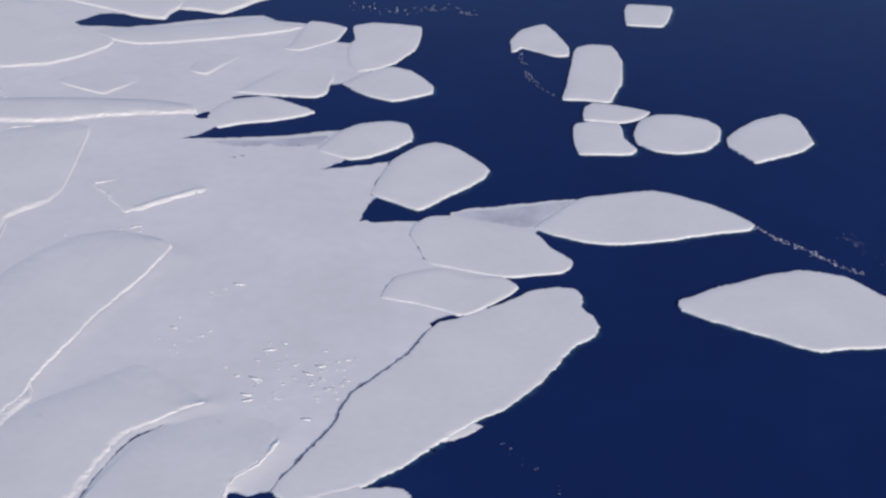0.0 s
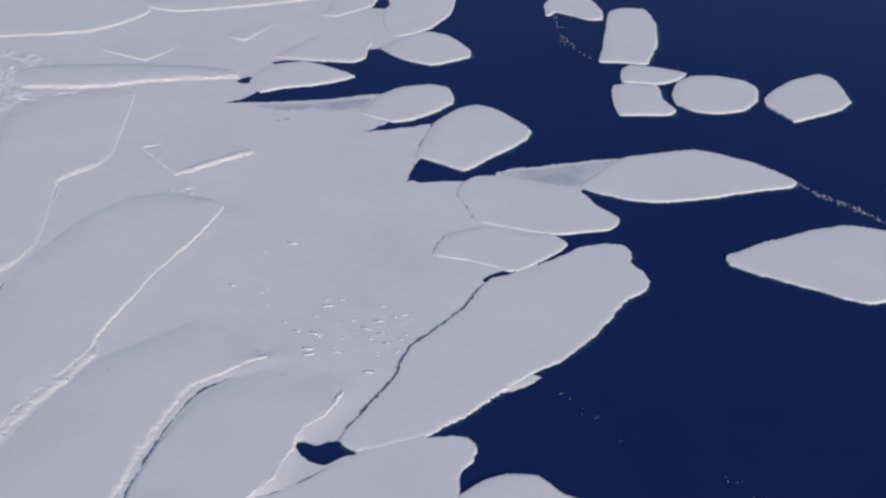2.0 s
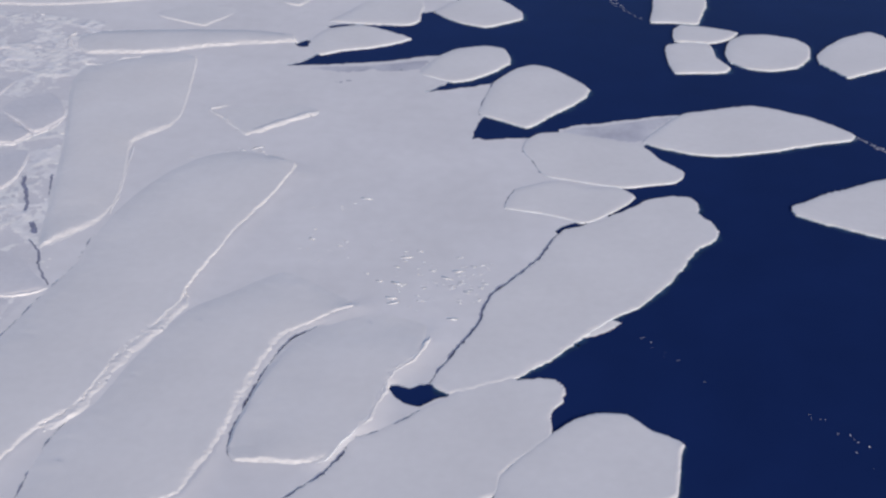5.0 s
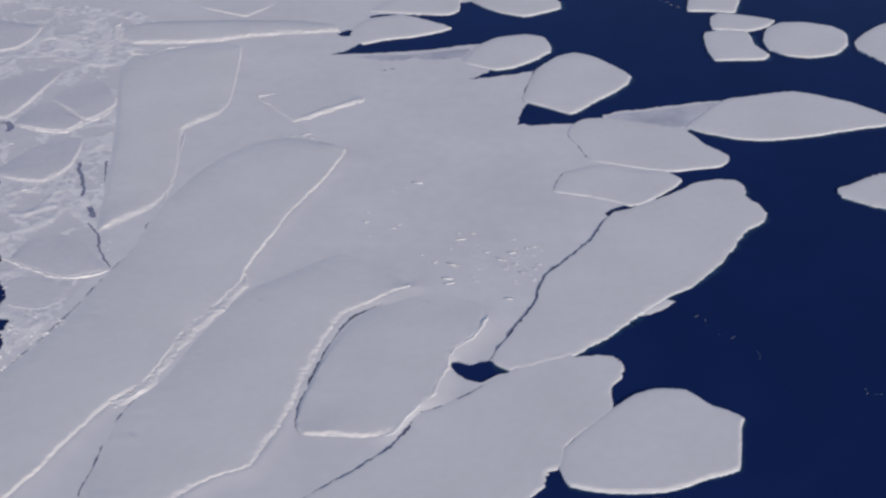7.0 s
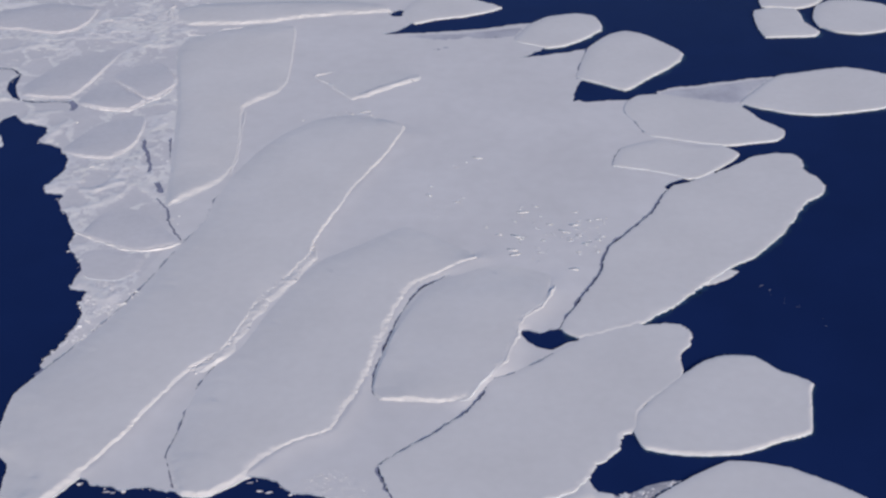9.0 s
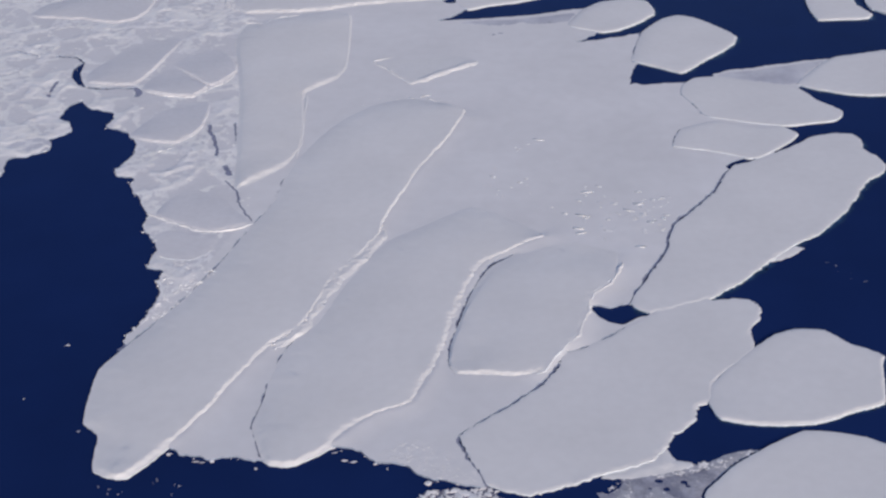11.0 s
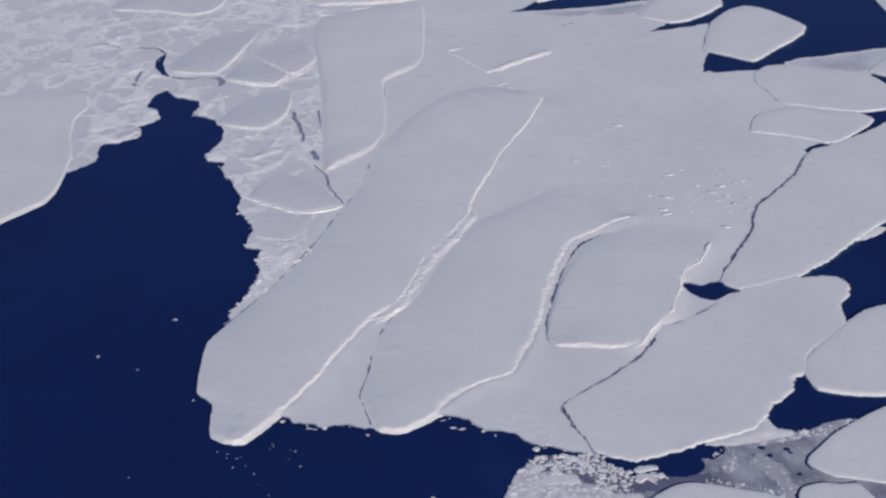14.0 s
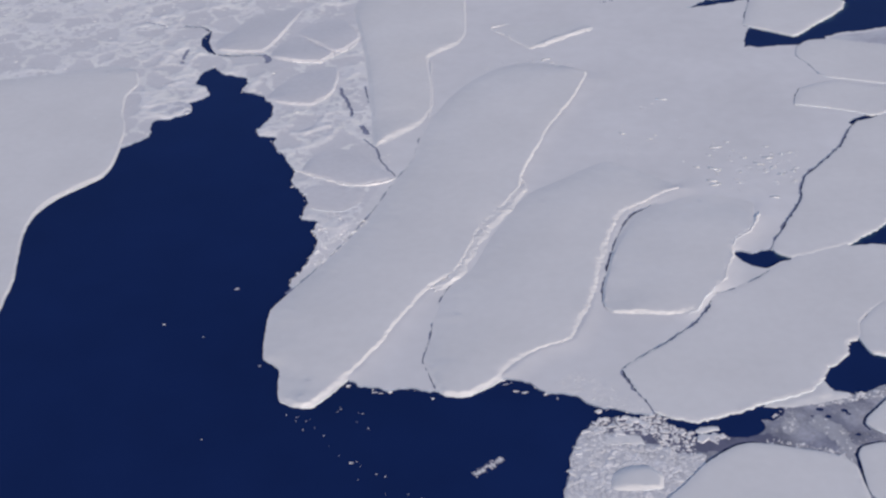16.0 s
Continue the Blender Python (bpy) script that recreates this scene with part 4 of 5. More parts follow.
    for q in (COLUMN, FACET, SPLIT, CHIP, SHIELD, BROW, PUDDLE, APRON):
        near[within(v, spline(q, 3.0))] = 0.0
    near = np.maximum(near - 2.0, -0.6)
    # rubble: flat grey plates of many sizes between bright seams of crushed ice
    seam = np.zeros(len(v))
    for i in np.nonzero(mask > 0)[0]:
        x, y = v[i]
        bend = value(x, y, 14, 5) + 0.35 * value(x, y, 3, 15), value(x, y, 14, 6) + 0.35 * value(x, y, 3, 16)
        where = Vector((x / 13 + 0.35 * bend[0], y / 17 + 0.35 * bend[1], 0.5))
        d, cells = noise.voronoi(where)
        block = 0.5 + 0.5 * noise.noise(cells[0] * 5.0)
        heap = smoothstep(0.5 + 0.9 * value(x, y, 26, 9))
        ridge = max(0.0, 1 - (d[1] - d[0]) * (4.0 + 5.0 * (1 - heap)))
        d2, cells2 = noise.voronoi(where * 3.1)
        small = max(0.0, 1 - (d2[1] - d2[0]) * 4.0)
        crushed = block > 0.56 or heap > 0.86
        grit = value(x, y, 1.9, 8) + 0.6 * value(x, y, 1.2, 18)
        seam[i] = max(ridge * (0.35 + 0.65 * heap), (0.08 + 0.7 * small) * crushed) + 0.25 * value(x, y, 4, 19)
        rise = 0.10 * block + 0.6 * ridge * (0.15 + 0.85 * heap) * (0.7 + 0.5 * grit) + (0.24 * small + 0.10 * noise.noise(cells2[0] * 7.0)) * crushed + 0.06 * grit * max(0.0, seam[i])
        z[i] += mask[i] * min(1.0, s[i] / 2) * min(1.0, 0.12 + near[i] / 5) * rise * (0.45 + 0.55 * smoothstep((x + 330) / 60))
    thing = empty("ice_sheet", -60, 450, SEA)
    tagged(thing, "level snow-covered sea ice with cracks and frozen rubble", "sea ice", kind="structure")
    off = np.array((-60, 450, SEA))
    cover = mesh_part("snow_cover", np.column_stack([v, z]) - off, f, LEVEL_SNOW, thing)
    cover.data.materials.append(RUBBLE_SNOW)
    cover.data.materials.append(GREY_SNOW)
    kind = np.where(mask[f].mean(1) > 0.4, np.where(seam[f].mean(1) > 0.28, 1, 2), 0)
    cover.data.polygons.foreach_set("material_index", [int(k) for k in kind])
    wv, wf = wall(v, z, border, SEA - 0.8, 3)
    mesh_part("ice_edge", np.array(wv) - off, wf, WET_EDGE, thing, "wet grey-blue ice edge")
    for i, (w, q) in enumerate(CRACKS[:SLUSHY]):
        line = ragged_line(q, 1.0, 0.8, 70 + i)
        t = np.gradient(line, axis=0)
        t /= np.linalg.norm(t, axis=1)[:, None] + 1e-9
        side = np.stack([-t[:, 1], t[:, 0]], 1) * (w * 0.5 + 0.7)
        high = np.array([SEA + 0.2 + 0.08 * value(x, y, 3, 31) for x, y in line])
        sv = np.concatenate([np.column_stack([line + side, high]), np.column_stack([line - side, high])]) - off
        m = len(line)
        mesh_part("crack_slush", sv, [(k + m, k + 1 + m, k + 1, k) for k in range(m - 1)], SLUSH, thing, "grey-blue slush frozen in a crack")


level_ice()


def brash_field():
    loop = outline(ZONE_KBRASH, 1.5, 0.8, 90)
    g = lattice(loop, 1.1, 9)
    g = g[within(g, loop)]
    s, _ = reach(g, [loop])
    holes = [np.array([(x + r * math.cos(a), y + 0.7 * r * math.sin(a)) for a in np.arange(0, 6.28, 0.7)]) for (x, y), r in zip(WATER_SPOTS, (1.0, 0.6, 1.1, 0.7, 0.5, 0.8))]
    holes += [strip(0.5, q, 95 + i) for i, q in enumerate((LEAD_SOUTH, LEAD_EAST[::-1], LEAD_CORNER))]
    v, f, border = plate(loop, holes, g[s > 0.8])
    s, _ = reach(v, [loop, *holes])
    z = SEA + 0.10 + 0.04 * np.array([value(x, y, 5, 21) + 0.6 * value(x, y, 2, 22) for x, y in v]) - 0.1 * np.exp(-s / 0.6)
    thing = empty("brash_field", *loop.mean(0), SEA)
    tagged(thing, "thin grey young ice with frozen-in brash", "sea ice", kind="structure")
    off = np.array((*loop.mean(0), SEA))
    sheet = mesh_part("grey_ice", np.column_stack([v, z]) - off, f, GREY_ICE, thing)
    mid = v[f].mean(1)
    mid = mid + np.array([(0.9 * value(x, y, 4, 23), 0.9 * value(x, y, 4, 24)) for x, y in mid])
    kind = np.zeros(len(f), int)
    for q in (PALE_STRIP, PALE_PATCH, PALE_SMEAR):
        kind[within(mid, spline(q, 1.0))] = 1
    for q in (ZONE_BAND, ZONE_ARM):
        kind[within(mid, spline(q, 1.0))] = 2
    sheet.data.materials.append(PALE_ICE)
    sheet.data.materials.append(DARK_ICE)
    sheet.data.polygons.foreach_set("material_index", [int(k) for k in kind])
    wv, wf = wall(v, z, border, SEA - 0.4, 4)
    mesh_part("ice_edge", np.array(wv) - off, wf, WET_EDGE, thing)
    return thing


young_ice = brash_field()

# ---- floes set in the level ice ----
ice_floe(TONGUE, "long broad snow-covered floe with a sunlit scarp along one side", top=0.4, scarp=1.4, drift=18, lumps=0.8, step=0.7)
ice_floe(PADDLE, "paddle-shaped snow-covered floe with a drifted far side", top=0.30, scarp=0.95, drift=18, lee=(-0.45, 0.9), slope=(0.96, -0.27, 1.7), lumps=0.8, step=0.7)
ice_floe(SOLE, "sole-shaped floe with a straight bright front scarp", top=0.42, scarp=1.5, drift=14, lee=(0.25, 1), sink=0.35, lumps=0.25, calm=(-1.0, 0.0), flush=(0.9, -0.43), step=0.7)
ice_floe(COLUMN, "upright oblong floe frozen into rubble ice", top=0.5, scarp=2.6, drift=16, lee=(-0.3, 0.95), calm=(0.9, 0.44))
ice_floe(BAR, "long bar-shaped floe with a thick bright front", top=0.7, scarp=2.8, drift=9)
ice_floe(TRIANGLE, "small triangular floe with one thick bright snow scarp", top=0.1, scarp=2.0, drift=5, sink=1.0, lee=(-0.4, 0.9))
ice_floe(NORTH_WEST, "wide snow-covered floe with a curved bright rim", top=0.4, scarp=2.2, drift=22)
ice_floe(LONG_STRIP, "long narrow floe beside a water channel", top=0.4, scarp=2.2, drift=16)
ice_floe(WEDGE, "low wedge of ice with a bright bent rim", top=0.45, scarp=1.8, drift=5, sink=1.3, lee=(0, 1))
ice_floe(HOOK, "low hooked slab of ice with a bright rim", top=0.45, scarp=1.8, drift=5, sink=1.3, lee=(-0.3, 1))
ice_floe(FAR_BANK, "far snow-covered floe at the channel's bank", top=0.4, scarp=2.2, drift=12)
ice_floe(FAR_BANK_EAST, "far small floe at the channel's mouth", top=0.4, scarp=2.2, drift=12)
ice_floe(WEST, "very large snow-covered floe with a rounded water front", top=0.15, scarp=1.3, drift=18)
ice_floe(FACET, "angular floe with a bright bent rim in rubble ice", top=0.45, scarp=1.9, drift=10, snow=GREY_SNOW, sink=0.75, lee=(-0.6, 0.8))
ice_floe(SPLIT, "small angular floe wedged among rubble", top=0.45, scarp=1.9, drift=8, snow=GREY_SNOW, sink=0.75, lee=(-0.6, 0.8))
ice_floe(CHIP, "chip of ice between two larger floes", top=0.45, scarp=1.9, drift=8, snow=GREY_SNOW, sink=0.75, lee=(-0.6, 0.8))
ice_floe(SHIELD, "shield-shaped floe near the water in rubble ice", top=0.45, scarp=1.9, drift=9, snow=GREY_SNOW, sink=0.75, lee=(-0.6, 0.8))
ice_floe(APRON, "half-buried floe with a curved front ridge", top=0.1, scarp=2.0, drift=5, sink=0.8, lee=(0, 1), snow=GREY_SNOW)
ice_floe(BROW, "flat floe with a long bright front rim", top=0.4, scarp=2.2, drift=12, snow=GREY_SNOW)
ice_floe(LOBE, "small grey lobe of thin ice at the water's edge", top=LEVEL + 0.2, lip=LEVEL + 0.08, scarp=1.5, drift=3, snow=THIN, lumps=0.0)

# ---- floes with water beside them ----
ice_floe(GREAT, "very large smooth floe beside a jagged crack in level ice", free=True, top=-0.16, lip=-0.32, scarp=1.0, drift=1.5, lumps=0.6, rough=1.0, foot=1.1, calm=(-0.87, 0.5), step=0.8)
ice_floe(BROAD, "large broad floe with a crumbling rim", free=True, top=-0.2, lip=-0.34, scarp=0.7, drift=1.5, rough=1.5, lumps=1.2, calm=(-0.7, 0.7), step=0.8)
ice_floe(BLUNT, "blunt floe with a straight cut end", free=True, top=0.05, lip=-0.25, scarp=0.9, drift=1.5, rough=0.6, lumps=0.6, foot=0.6, step=0.8, calm=(-0.8, 0.6))
ice_floe(LEAF, "leaf-shaped floe beside the level ice", free=True, top=-0.02, scarp=0.8, drift=6)
ice_floe(SLIVER, "small rounded floe wedged against two larger ones", free=True, top=-0.02, scarp=0.8, drift=4)
ice_floe(BOAT, "boat-shaped floe drifting in dark water", free=True, top=0.02, scarp=0.7, drift=3, rough=0.95, foot=1.2)
ice_floe(EAST, "large pointed floe alone in open water", free=True, top=0.02, scarp=0.7, drift=3, rough=0.95, foot=1.2)
ice_floe(LOZENGE, "lozenge-shaped floe with a bright lower rim", free=True, top=0.12, scarp=1.3, drift=5, rough=0.75, foot=1.2)
ice_floe(OVAL, "oval floe beside a narrow lead", free=True, top=0.12, scarp=1.3, drift=5, rough=0.75, foot=1.2)
ice_floe(SPINDLE, "spindle-shaped floe between two leads", free=True, top=0.12, scarp=1.3, drift=5, rough=0.75)
ice_floe(FRONT_SHELF, "shelf of ice with a thick bright front", free=True, top=0.15, scarp=1.6, drift=6, sink=0.7, lee=(0, 1))
ice_floe(SLIPPER, "slipper-shaped floe with a bright front", free=True, top=0.12, scarp=1.3, drift=5, rough=0.75, foot=1.2)
ice_floe(SQUARE_TIP, "square-ended floe at the ice's far tip", free=True, top=0.12, scarp=1.3, drift=5, rough=0.75)
ice_floe(BROKEN_TIP, "small broken floe at a channel's mouth", free=True, top=0.12, scarp=1.3, drift=5, rough=0.75)
ice_floe(TRAPEZE, "small four-sided floe far out in open water", free=True, top=0.12, scarp=1.3, drift=5, rough=0.75, foot=1.2)
ice_floe(CAP, "small cap-shaped floe trailing ice crumbs", free=True, top=0.12, scarp=1.3, drift=5, rough=0.75)
ice_floe(BARREL, "barrel-shaped floe in open water", free=True, top=0.12, scarp=1.3, drift=5, rough=0.75, foot=1.2)
ice_floe(SPLINTER, "narrow splinter of ice between two floes", free=True, top=0.12, scarp=1.3, drift=5, rough=0.75)
ice_floe(ANVIL, "anvil-shaped floe with a flat front", free=True, top=0.12, scarp=1.3, drift=5, rough=0.75, foot=1.2)
ice_floe(BEAN, "bean-shaped floe with a rounded bright rim", free=True, top=0.12, scarp=1.3, drift=5, rough=0.75, foot=1.2)
ice_floe(NOTCHED, "floe with a notched and crumbled front", free=True, top=0.12, scarp=1.3, drift=5, rough=1.2, foot=1.2)
ice_floe(NEAR_EAST, "broad floe with a rounded end among brash", free=True, top=-0.32, scarp=0.8, drift=2.5, lip=SEA + 0.45, lumps=0.5)
ice_floe(NEAR_SOUTH, "dome-shaped floe frozen into grey brash", free=True, top=-0.32, scarp=0.8, drift=2.5, lip=SEA + 0.45, lumps=0.4)
ice_floe(NEAR_CORNER, "floe behind a narrow lead in grey brash", free=True, top=-0.32, scarp=0.8, drift=2.5, lip=SEA + 0.45)
ice_floe(SNOW_APRON, "low slushy apron under a broad floe's rim", free=True, top=-0.4, scarp=5, drift=7, lip=SEA + 0.14, rough=0.9, lee=(-0.5, 0.85))
ice_floe(PUDDLE, "grey frozen puddle set in rubble ice", top=LEVEL + 0.17, lip=LEVEL + 0.10, scarp=2, drift=3, snow=GREY_SNOW)
ice_floe(SPUR, "bright spur of crushed snow along a floe's rim", free=True, top=SEA + 0.42, scarp=2.2, drift=1.5, lip=SEA + 0.1, lumps=1.0, rough=0.9, step=0.6, grid=1.5)
ice_floe(ZONE_BRASH, "pale sheet of refrozen slush crowded with fragments", free=True, top=SEA + 0.2, lip=SEA + 0.1, scarp=2, drift=3, rough=1.6, snow=SLUSH_SHEET, lumps=0.0)
ice_floe(RAFT_LONG, "long thin raft of ice at a dark pool's edge", free=True, top=SEA + 0.3, scarp=0.6, drift=0.8, lip=SEA + 0.18, step=0.5, grid=1.5, rough=0.6, lumps=0.0)
ice_floe(RAFT_SHORT, "short thin raft of ice overlapping young ice", free=True, top=SEA + 0.3, scarp=0.6, drift=0.8, lip=SEA + 0.18, step=0.5, grid=1.5, rough=0.6, lumps=0.0)
ice_floe(BRASH_PAN, "small rounded pan of ice in the brash", free=True, top=-0.58, scarp=0.8, drift=2.5, lip=SEA + 0.25, step=0.7, grid=1.5)
ice_floe(BRASH_BLOCK, "raised block of snow with a bright front in the brash", free=True, top=-0.1, scarp=1.4, drift=4, lip=SEA + 0.3, step=0.8, grid=1.5)

# ---- thin ice and pressure ridges ----
ice_floe(THIN_TONGUE, "thin grey tongue of half-flooded ice between two floes", top=LEVEL + 0.06, lip=LEVEL - 0.1, scarp=2, drift=3, snow=THIN)
ice_floe(THIN_SHORE, "thin greyish ice along a lead's bank", top=LEVEL + 0.05, lip=LEVEL - 0.1, scarp=3, drift=4, snow=THIN)


def snow_ridge(line, width, height, label, seed, rugged=1.0, back=None):
    """A pressure ridge: a rough bank of broken, snowed-over ice along a line. back: the side on which it lies against a floe."""
    path = ragged_line(line, 0.5, 0.5, seed)
    t = np.gradient(path, axis=0)
    t /= np.linalg.norm(t, axis=1)[:, None] + 1e-9
    n = np.stack([-t[:, 1], t[:, 0]], 1)
    k, verts, faces = 13, [], []
    for i, (x, y) in enumerate(path):
        ends = min(1.0, i / 9, (len(path) - 1 - i) / 9)
        w = width * (0.65 + 0.5 * value(x, y, 7, seed)) * (0.3 + 0.7 * ends)
        for j in range(k):
            s = j / (k - 1) * 2 - 1
            px, py = path[i] + n[i] * s * w
            buried = back is not None and s * float(n[i] @ np.array(back)) > 0
            z = height * (1.0 if buried else (1 - s * s) ** 1.2) * (0.2 + 0.8 * ends) * (0.7 + rugged * (0.4 * value(x, y, 5, seed + 1) + 0.5 * value(px, py, 1.5, seed + 2) + 0.35 * value(px, py, 0.7, seed + 3)))
            verts.append((px, py, LEVEL - 0.08 + z))
    for i in range(len(path) - 1):
        for j in range(k - 1):
            a = i * k + j
            faces.append((a, a + 1, a + k + 1, a + k))
    if sum((Vector(verts[q[1]]) - Vector(verts[q[0]])).cross(Vector(verts[q[2]]) - Vector(verts[q[1]])).z for q in faces) < 0:
        faces = [q[::-1] for q in faces]
    ob = mesh_part("snow_ridge", verts, faces, SNOW)
    tagged(ob, label, "snow ridge", "pressure ridges in the ice")


snow_ridge([(x + 1.1, y - 1.1) for x, y in RIDGE_A], 4.2, 0.85, "rough pressure ridge between two long floes", 201, 0.45, back=(-0.7, 0.7))
snow_ridge(RIDGE_L, 5.0, 1.25, "thick bright snow scarp on a small triangular floe", 212, 0.2)
snow_ridge(RIDGE_B, 1.7, 0.6, "faint low ridge beside a small triangular floe", 202)
snow_ridge(RIDGE_C, 0.9, 0.35, "faint low snow ridge below an oblong floe", 203)
snow_ridge(RIDGE_D, 1.0, 0.5, "low crooked ridge in rubble ice", 204)
snow_ridge(RIDGE_K, 1.2, 0.6, "low ridge across rubble ice", 211)
snow_ridge(RIDGE_CREST, 1.9, 1.12, "bright snow crest along a sole-shaped floe above a small pool", 216, 0.25)
snow_ridge(RIDGE_M, 2.4, 0.8, "hooked end of a bright snow ridge beside a bar-shaped floe", 213)
snow_ridge(RIDGE_N, 1.8, 0.6, "low broken ridge in front of a bar-shaped floe", 214)
snow_ridge(RIDGE_E, 1.3, 0.6, "curved ridge along a half-buried floe", 205)

# ---- loose ice ----
rng = np.random.default_rng(11)
p = np.concatenate([inside(ZONE_LUMPS, 50, 12, 12), inside(ZONE_CLUSTER, 110, 17, 7), along(LUMP_LINE, 18, 2.0, 18)])
for i, (x, y) in enumerate(p):
    s = float(rng.choice([0.3, 0.45, 0.65, 1.1], p=[0.45, 0.3, 0.18, 0.07]))
    v, f = CHUNKS[i % 6]
    if i < 6:
        me = bpy.data.meshes.new("snow_lump")
        me.from_pydata([tuple(q) for q in v * (2.4, 0.85, 0.09)], [], [tuple(map(int, q)) for q in f])
        me.materials.append(SNOW)
        me.polygons.foreach_set("use_smooth", [True] * len(me.polygons))
    else:
        me = bpy.data.meshes["snow_lump" if i % 6 == 0 else "snow_lump.%03d" % (i % 6)]
    ob = new("snow_lump", me)
    ob.matrix_world = Matrix.LocRotScale((x, y, LEVEL + 0.04 * value(x, y, 30, 1) - 0.015 * s), Euler((0, 0, rng.uniform(-0.5, 0.5))), (s, s, s))
    tagged(ob, "low snow-covered lump on the level ice", "snow lump", "snow lumps on the level ice")

p = along(RIDGE_A, 420, 1.0, 25)
scatter("ridge_rubble", "snowy ice rubble heaped between two long floes", p, rng.gamma(2.0, 0.09, len(p)) + 0.08, 0.4, LEVEL + 0.4, SNOW, 26)
p = inside(ZONE_SPIKES, 800, 27, 6)
scatter("rubble_ice", "bright rubble along a ragged ice shore", p, rng.gamma(2.0, 0.09, len(p)) + 0.08, 0.28, LEVEL + 0.06, RUBBLE_SNOW, 28)
p = along(ZONE_SPIKES[6:], 90, 0.7, 35)
scatter("shore_brash", "jagged slabs along a ragged ice shore", p, rng.gamma(2.0, 0.14, len(p)) + 0.15, 0.25, SEA + 0.3, RUBBLE_SNOW, 36, PLATES)
p = inside(ZONE_LENS, 26, 29)
scatter("ice_crumbs", "flat ice fragments floating in a dark pool", p, rng.gamma(2.0, 0.3, len(p)) + 0.25, 0.12, SEA + 0.06, CHUNK, 30, PLATES, "ice crumbs")
p = inside(ZONE_BRASH, 1500, 13)
scatter("brash_ice", "angular ice fragments crowded in pale refrozen slush", p, np.minimum(rng.gamma(1.6, 0.17, len(p)) + 0.1, 0.9), 0.05, SEA + 0.22, BRASH, 14, PLATES)
p = inside(ZONE_ARM, 420, 37)
scatter("brash_ice", "loose angular fragments crowded on dark young ice", p, np.minimum(rng.gamma(1.8, 0.17, len(p)) + 0.12, 0.8), 0.10, SEA + 0.14, BRASH, 38, PLATES)
p = inside(ZONE_KBRASH, 1300, 18, 10)
p = p[~within(p, np.array(ZONE_BAND))]
scatter("brash_ice", "sparse ice fragments frozen into grey young ice", p, rng.gamma(1.6, 0.09, len(p)) + 0.06, 0.1, SEA + 0.12, PALE_ICE, 19, PLATES)
p = np.concatenate([along([(-50, 206), (-44, 204.9), (-38, 203.2), (-32, 201)], 70, 0.8, 47), inside(PALE_PATCH, 30, 48), inside(PALE_SMEAR, 40, 49, 3), along([(-47.5, 215.5), (-43.5, 219), (-40, 219.5)], 26, 0.8, 50)])
scatter("brash_ice", "small pale fragments strewn over grey young ice", p, rng.gamma(1.8, 0.12, len(p)) + 0.1, 0.08, SEA + 0.14, BRASH, 51, PLATES)
p = inside(PALE_STRIP, 120, 41, 4)
scatter("brash_ice", "pale broken slush along a pool's bank", p, rng.gamma(1.8, 0.16, len(p)) + 0.1, 0.1, SEA + 0.14, BRASH, 42, PLATES)
p = np.array(BAY_CRUMBS)
scatter("ice_crumbs", "single small pieces of ice drifting in a dark bay", p, np.array([0.75, 0.5, 0.4, 0.5, 0.35, 0.45]), 0.06, SEA + 0.05, SNOW, 45, PLATES, "ice crumbs")
p = np.array(SHORE_SLIVERS)
scatter("ice_crumbs", "thin slivers of ice floating off the level ice's shore", p, np.array([0.8, 0.9, 1.2, 0.6, 0.4, 0.9, 0.6]), 0.08, SEA + 0.06, CHUNK, 43, [(v * (1.5, 0.5, 1.0), f) for v, f in PLATES], "ice crumbs", 0.5)
p = inside(ZONE_SLUSH, 750, 20, 9)
scatter("slush_lumps", "streaky slush lumps near the level ice's shore", p, rng.gamma(2.0, 0.07, len(p)) + 0.08, 0.22, LEVEL + np.array([0.04 * value(x, y, 30, 1) for x, y in p]), SNOW, 21)
p = np.concatenate([along(SHORE_SOUTH, 40, 1.3, 22), along(SHORE_WEST[12:], 24, 0.8, 23)])
scatter("shore_brash", "small broken pieces floating along the ice shore", p, rng.gamma(2.0, 0.16, len(p)) + 0.15, 0.2, SEA + 0.06, CHUNK, 24, PLATES)
p = inside(ZONE_RUBBLE, 900, 15, 11)
keep = within(p, np.concatenate([spline(q, 2.0, False) for q in (SHORE_WEST, SHORE_SOUTH, SHORE_EAST, SHORE_NORTH)]))
for q in (COLUMN, TONGUE, WEST, FACET, SPLIT, SHIELD, APRON, BROW, CHIP):
    keep &= ~within(p, spline(q, 2.0))
p = p[keep]
scatter("rubble_ice", "snow-dusted rubble frozen between the floes", p, rng.gamma(2.0, 0.2, len(p)) + 0.15, 0.16, LEVEL + 0.05, RUBBLE_SNOW, 16)
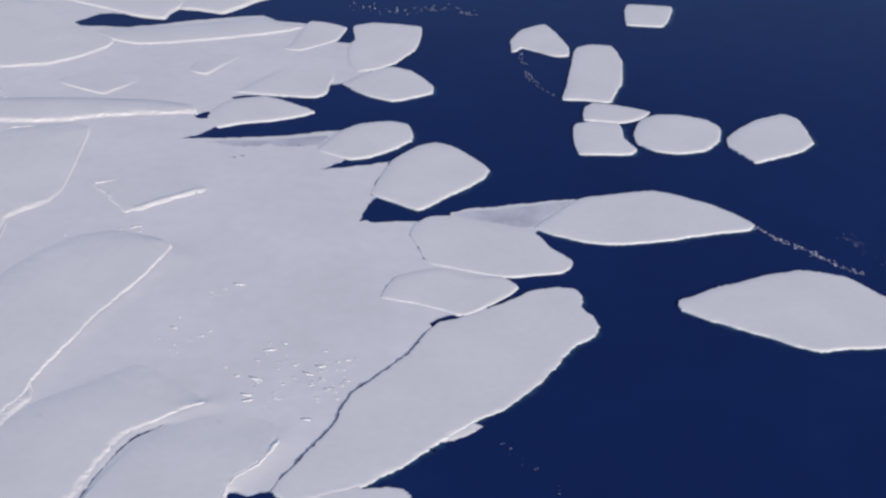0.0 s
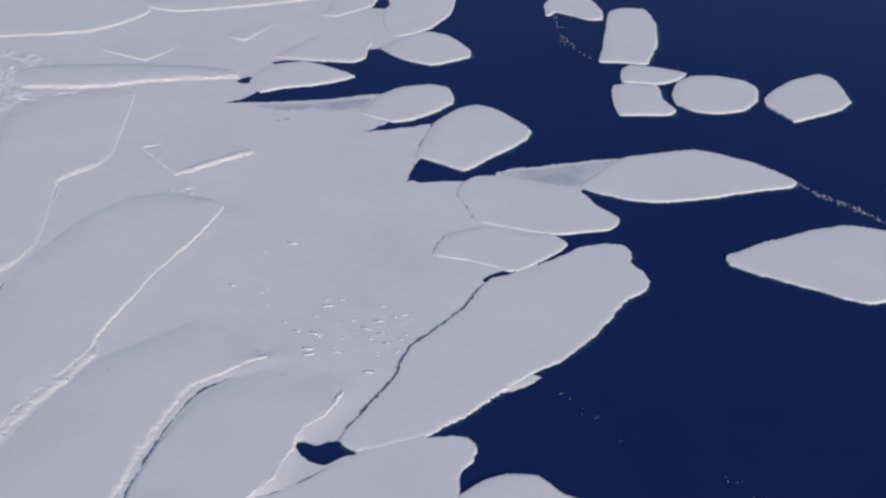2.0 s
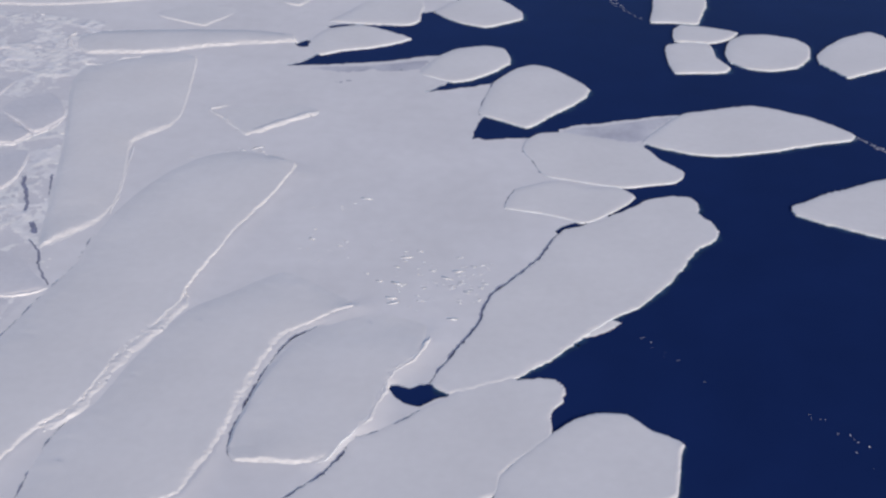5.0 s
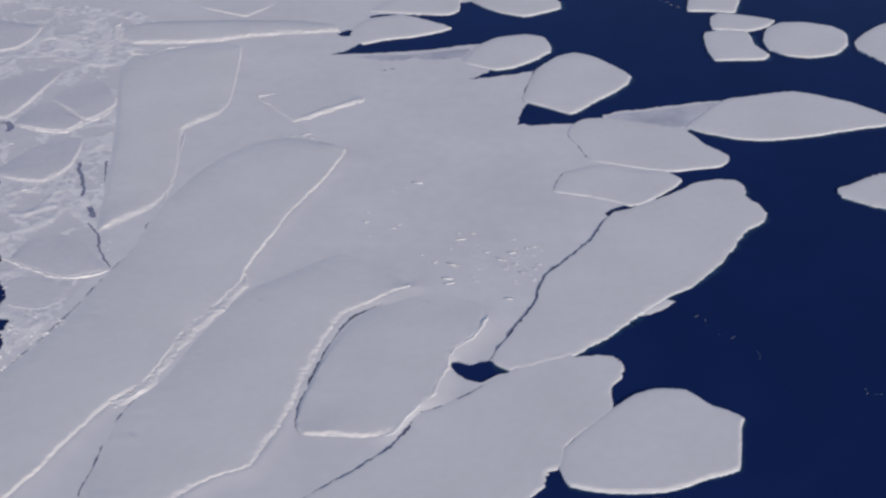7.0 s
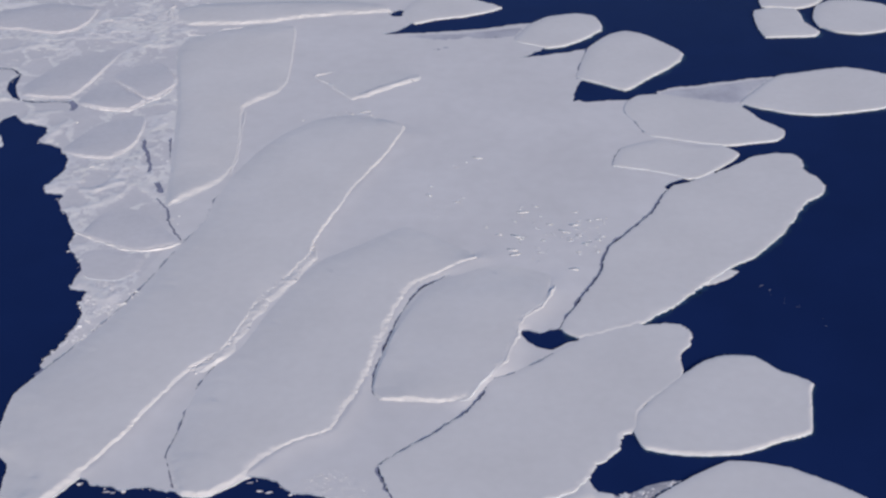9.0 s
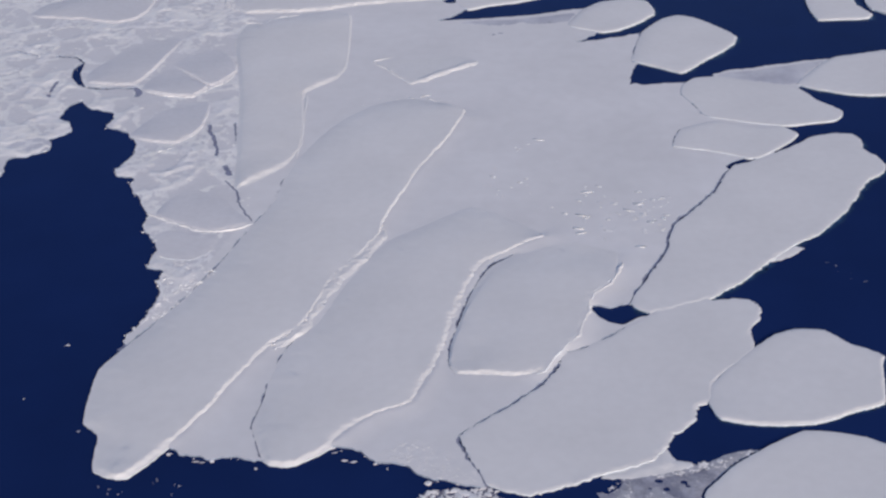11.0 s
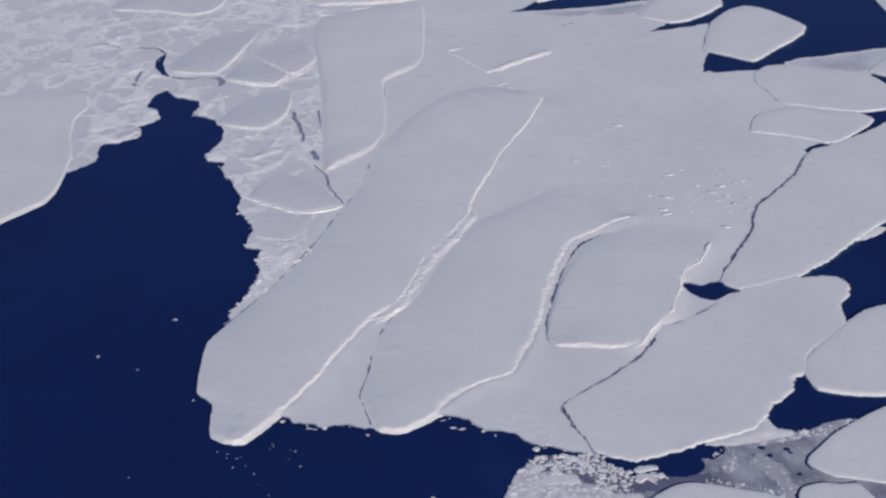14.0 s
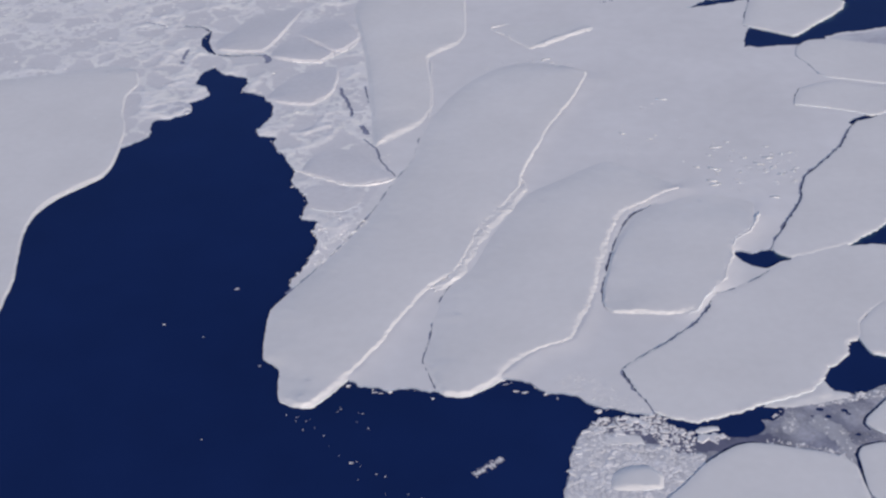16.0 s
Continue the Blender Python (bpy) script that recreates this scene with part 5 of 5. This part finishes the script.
for k, q in enumerate(MELT):
    p = np.array(q) + np.random.default_rng(50 + k).normal(0, 1, (6, 2)) * (0.9, 0.5)
    scatter("melt_patch", "greyish wet patch on the level ice", p, rng.uniform(0.5, 1.0, 6), 0.012, LEVEL + 0.045, THIN_WET, 60 + k, PLATES, "wet patch")
for k, (line, count, spread, size) in enumerate(((STREAK_A, 170, 0.9, 0.38), (STREAK_B, 60, 1.2, 0.42), (STREAK_C, 70, 4.0, 0.6), (STREAK_D, 11, 0.9, 0.24), (STREAK_E, 24, 2.2, 0.3),
                                              (STREAK_F, 14, 1.6, 0.3), (STREAK_G, 40, 3.0, 0.25), (STREAK_H, 170, 0.55, 0.32), (STREAK_I, 7, 2.0, 0.3))):
    p = along(line, count, spread, 30 + k)
    scatter("ice_crumbs", "drifting line of small ice crumbs on the water", p, size * rng.uniform(0.4, 1.3, count), 0.03, SEA + 0.03, SNOW, 40 + k, PLATES, "ice crumbs")

# larger fragments frozen into the young ice and the rubble, each a piece of its own
def pieces(name, places, sizes, heights, flat, mat, parent, seed):
    r = np.random.default_rng(seed)
    meshes = []
    for k, (v, f) in enumerate(PLATES):
        me = bpy.data.meshes.new(name)
        me.from_pydata([tuple(map(float, q)) for q in v * (1.0, 0.8, flat)], [], [tuple(map(int, q)) for q in f])
        me.materials.append(mat)
        meshes.append(me)
    for (x, y), size, z in zip(places, sizes, heights):
        ob = new(name, meshes[int(r.integers(len(meshes)))])
        ob.parent = parent
        ob.matrix_world = Matrix.LocRotScale((x, y, z), Euler((r.normal(0, 0.05), r.normal(0, 0.05), r.uniform(0, 6.28))), (size, size * r.uniform(0.7, 1.1), size))


bpy.context.view_layer.update()
p = np.concatenate([spaced(inside(ZONE_ARM, 90, 71), 1.1), spaced(inside(ZONE_BRASH, 260, 72), 1.6)])
r = np.random.default_rng(73)
pieces("ice_fragment", p, np.minimum(r.gamma(3.0, 0.2, len(p)) + 0.3, 1.3), SEA + 0.2 + 0.05 * r.uniform(0, 1, len(p)), 0.08, BRASH, young_ice, 74)
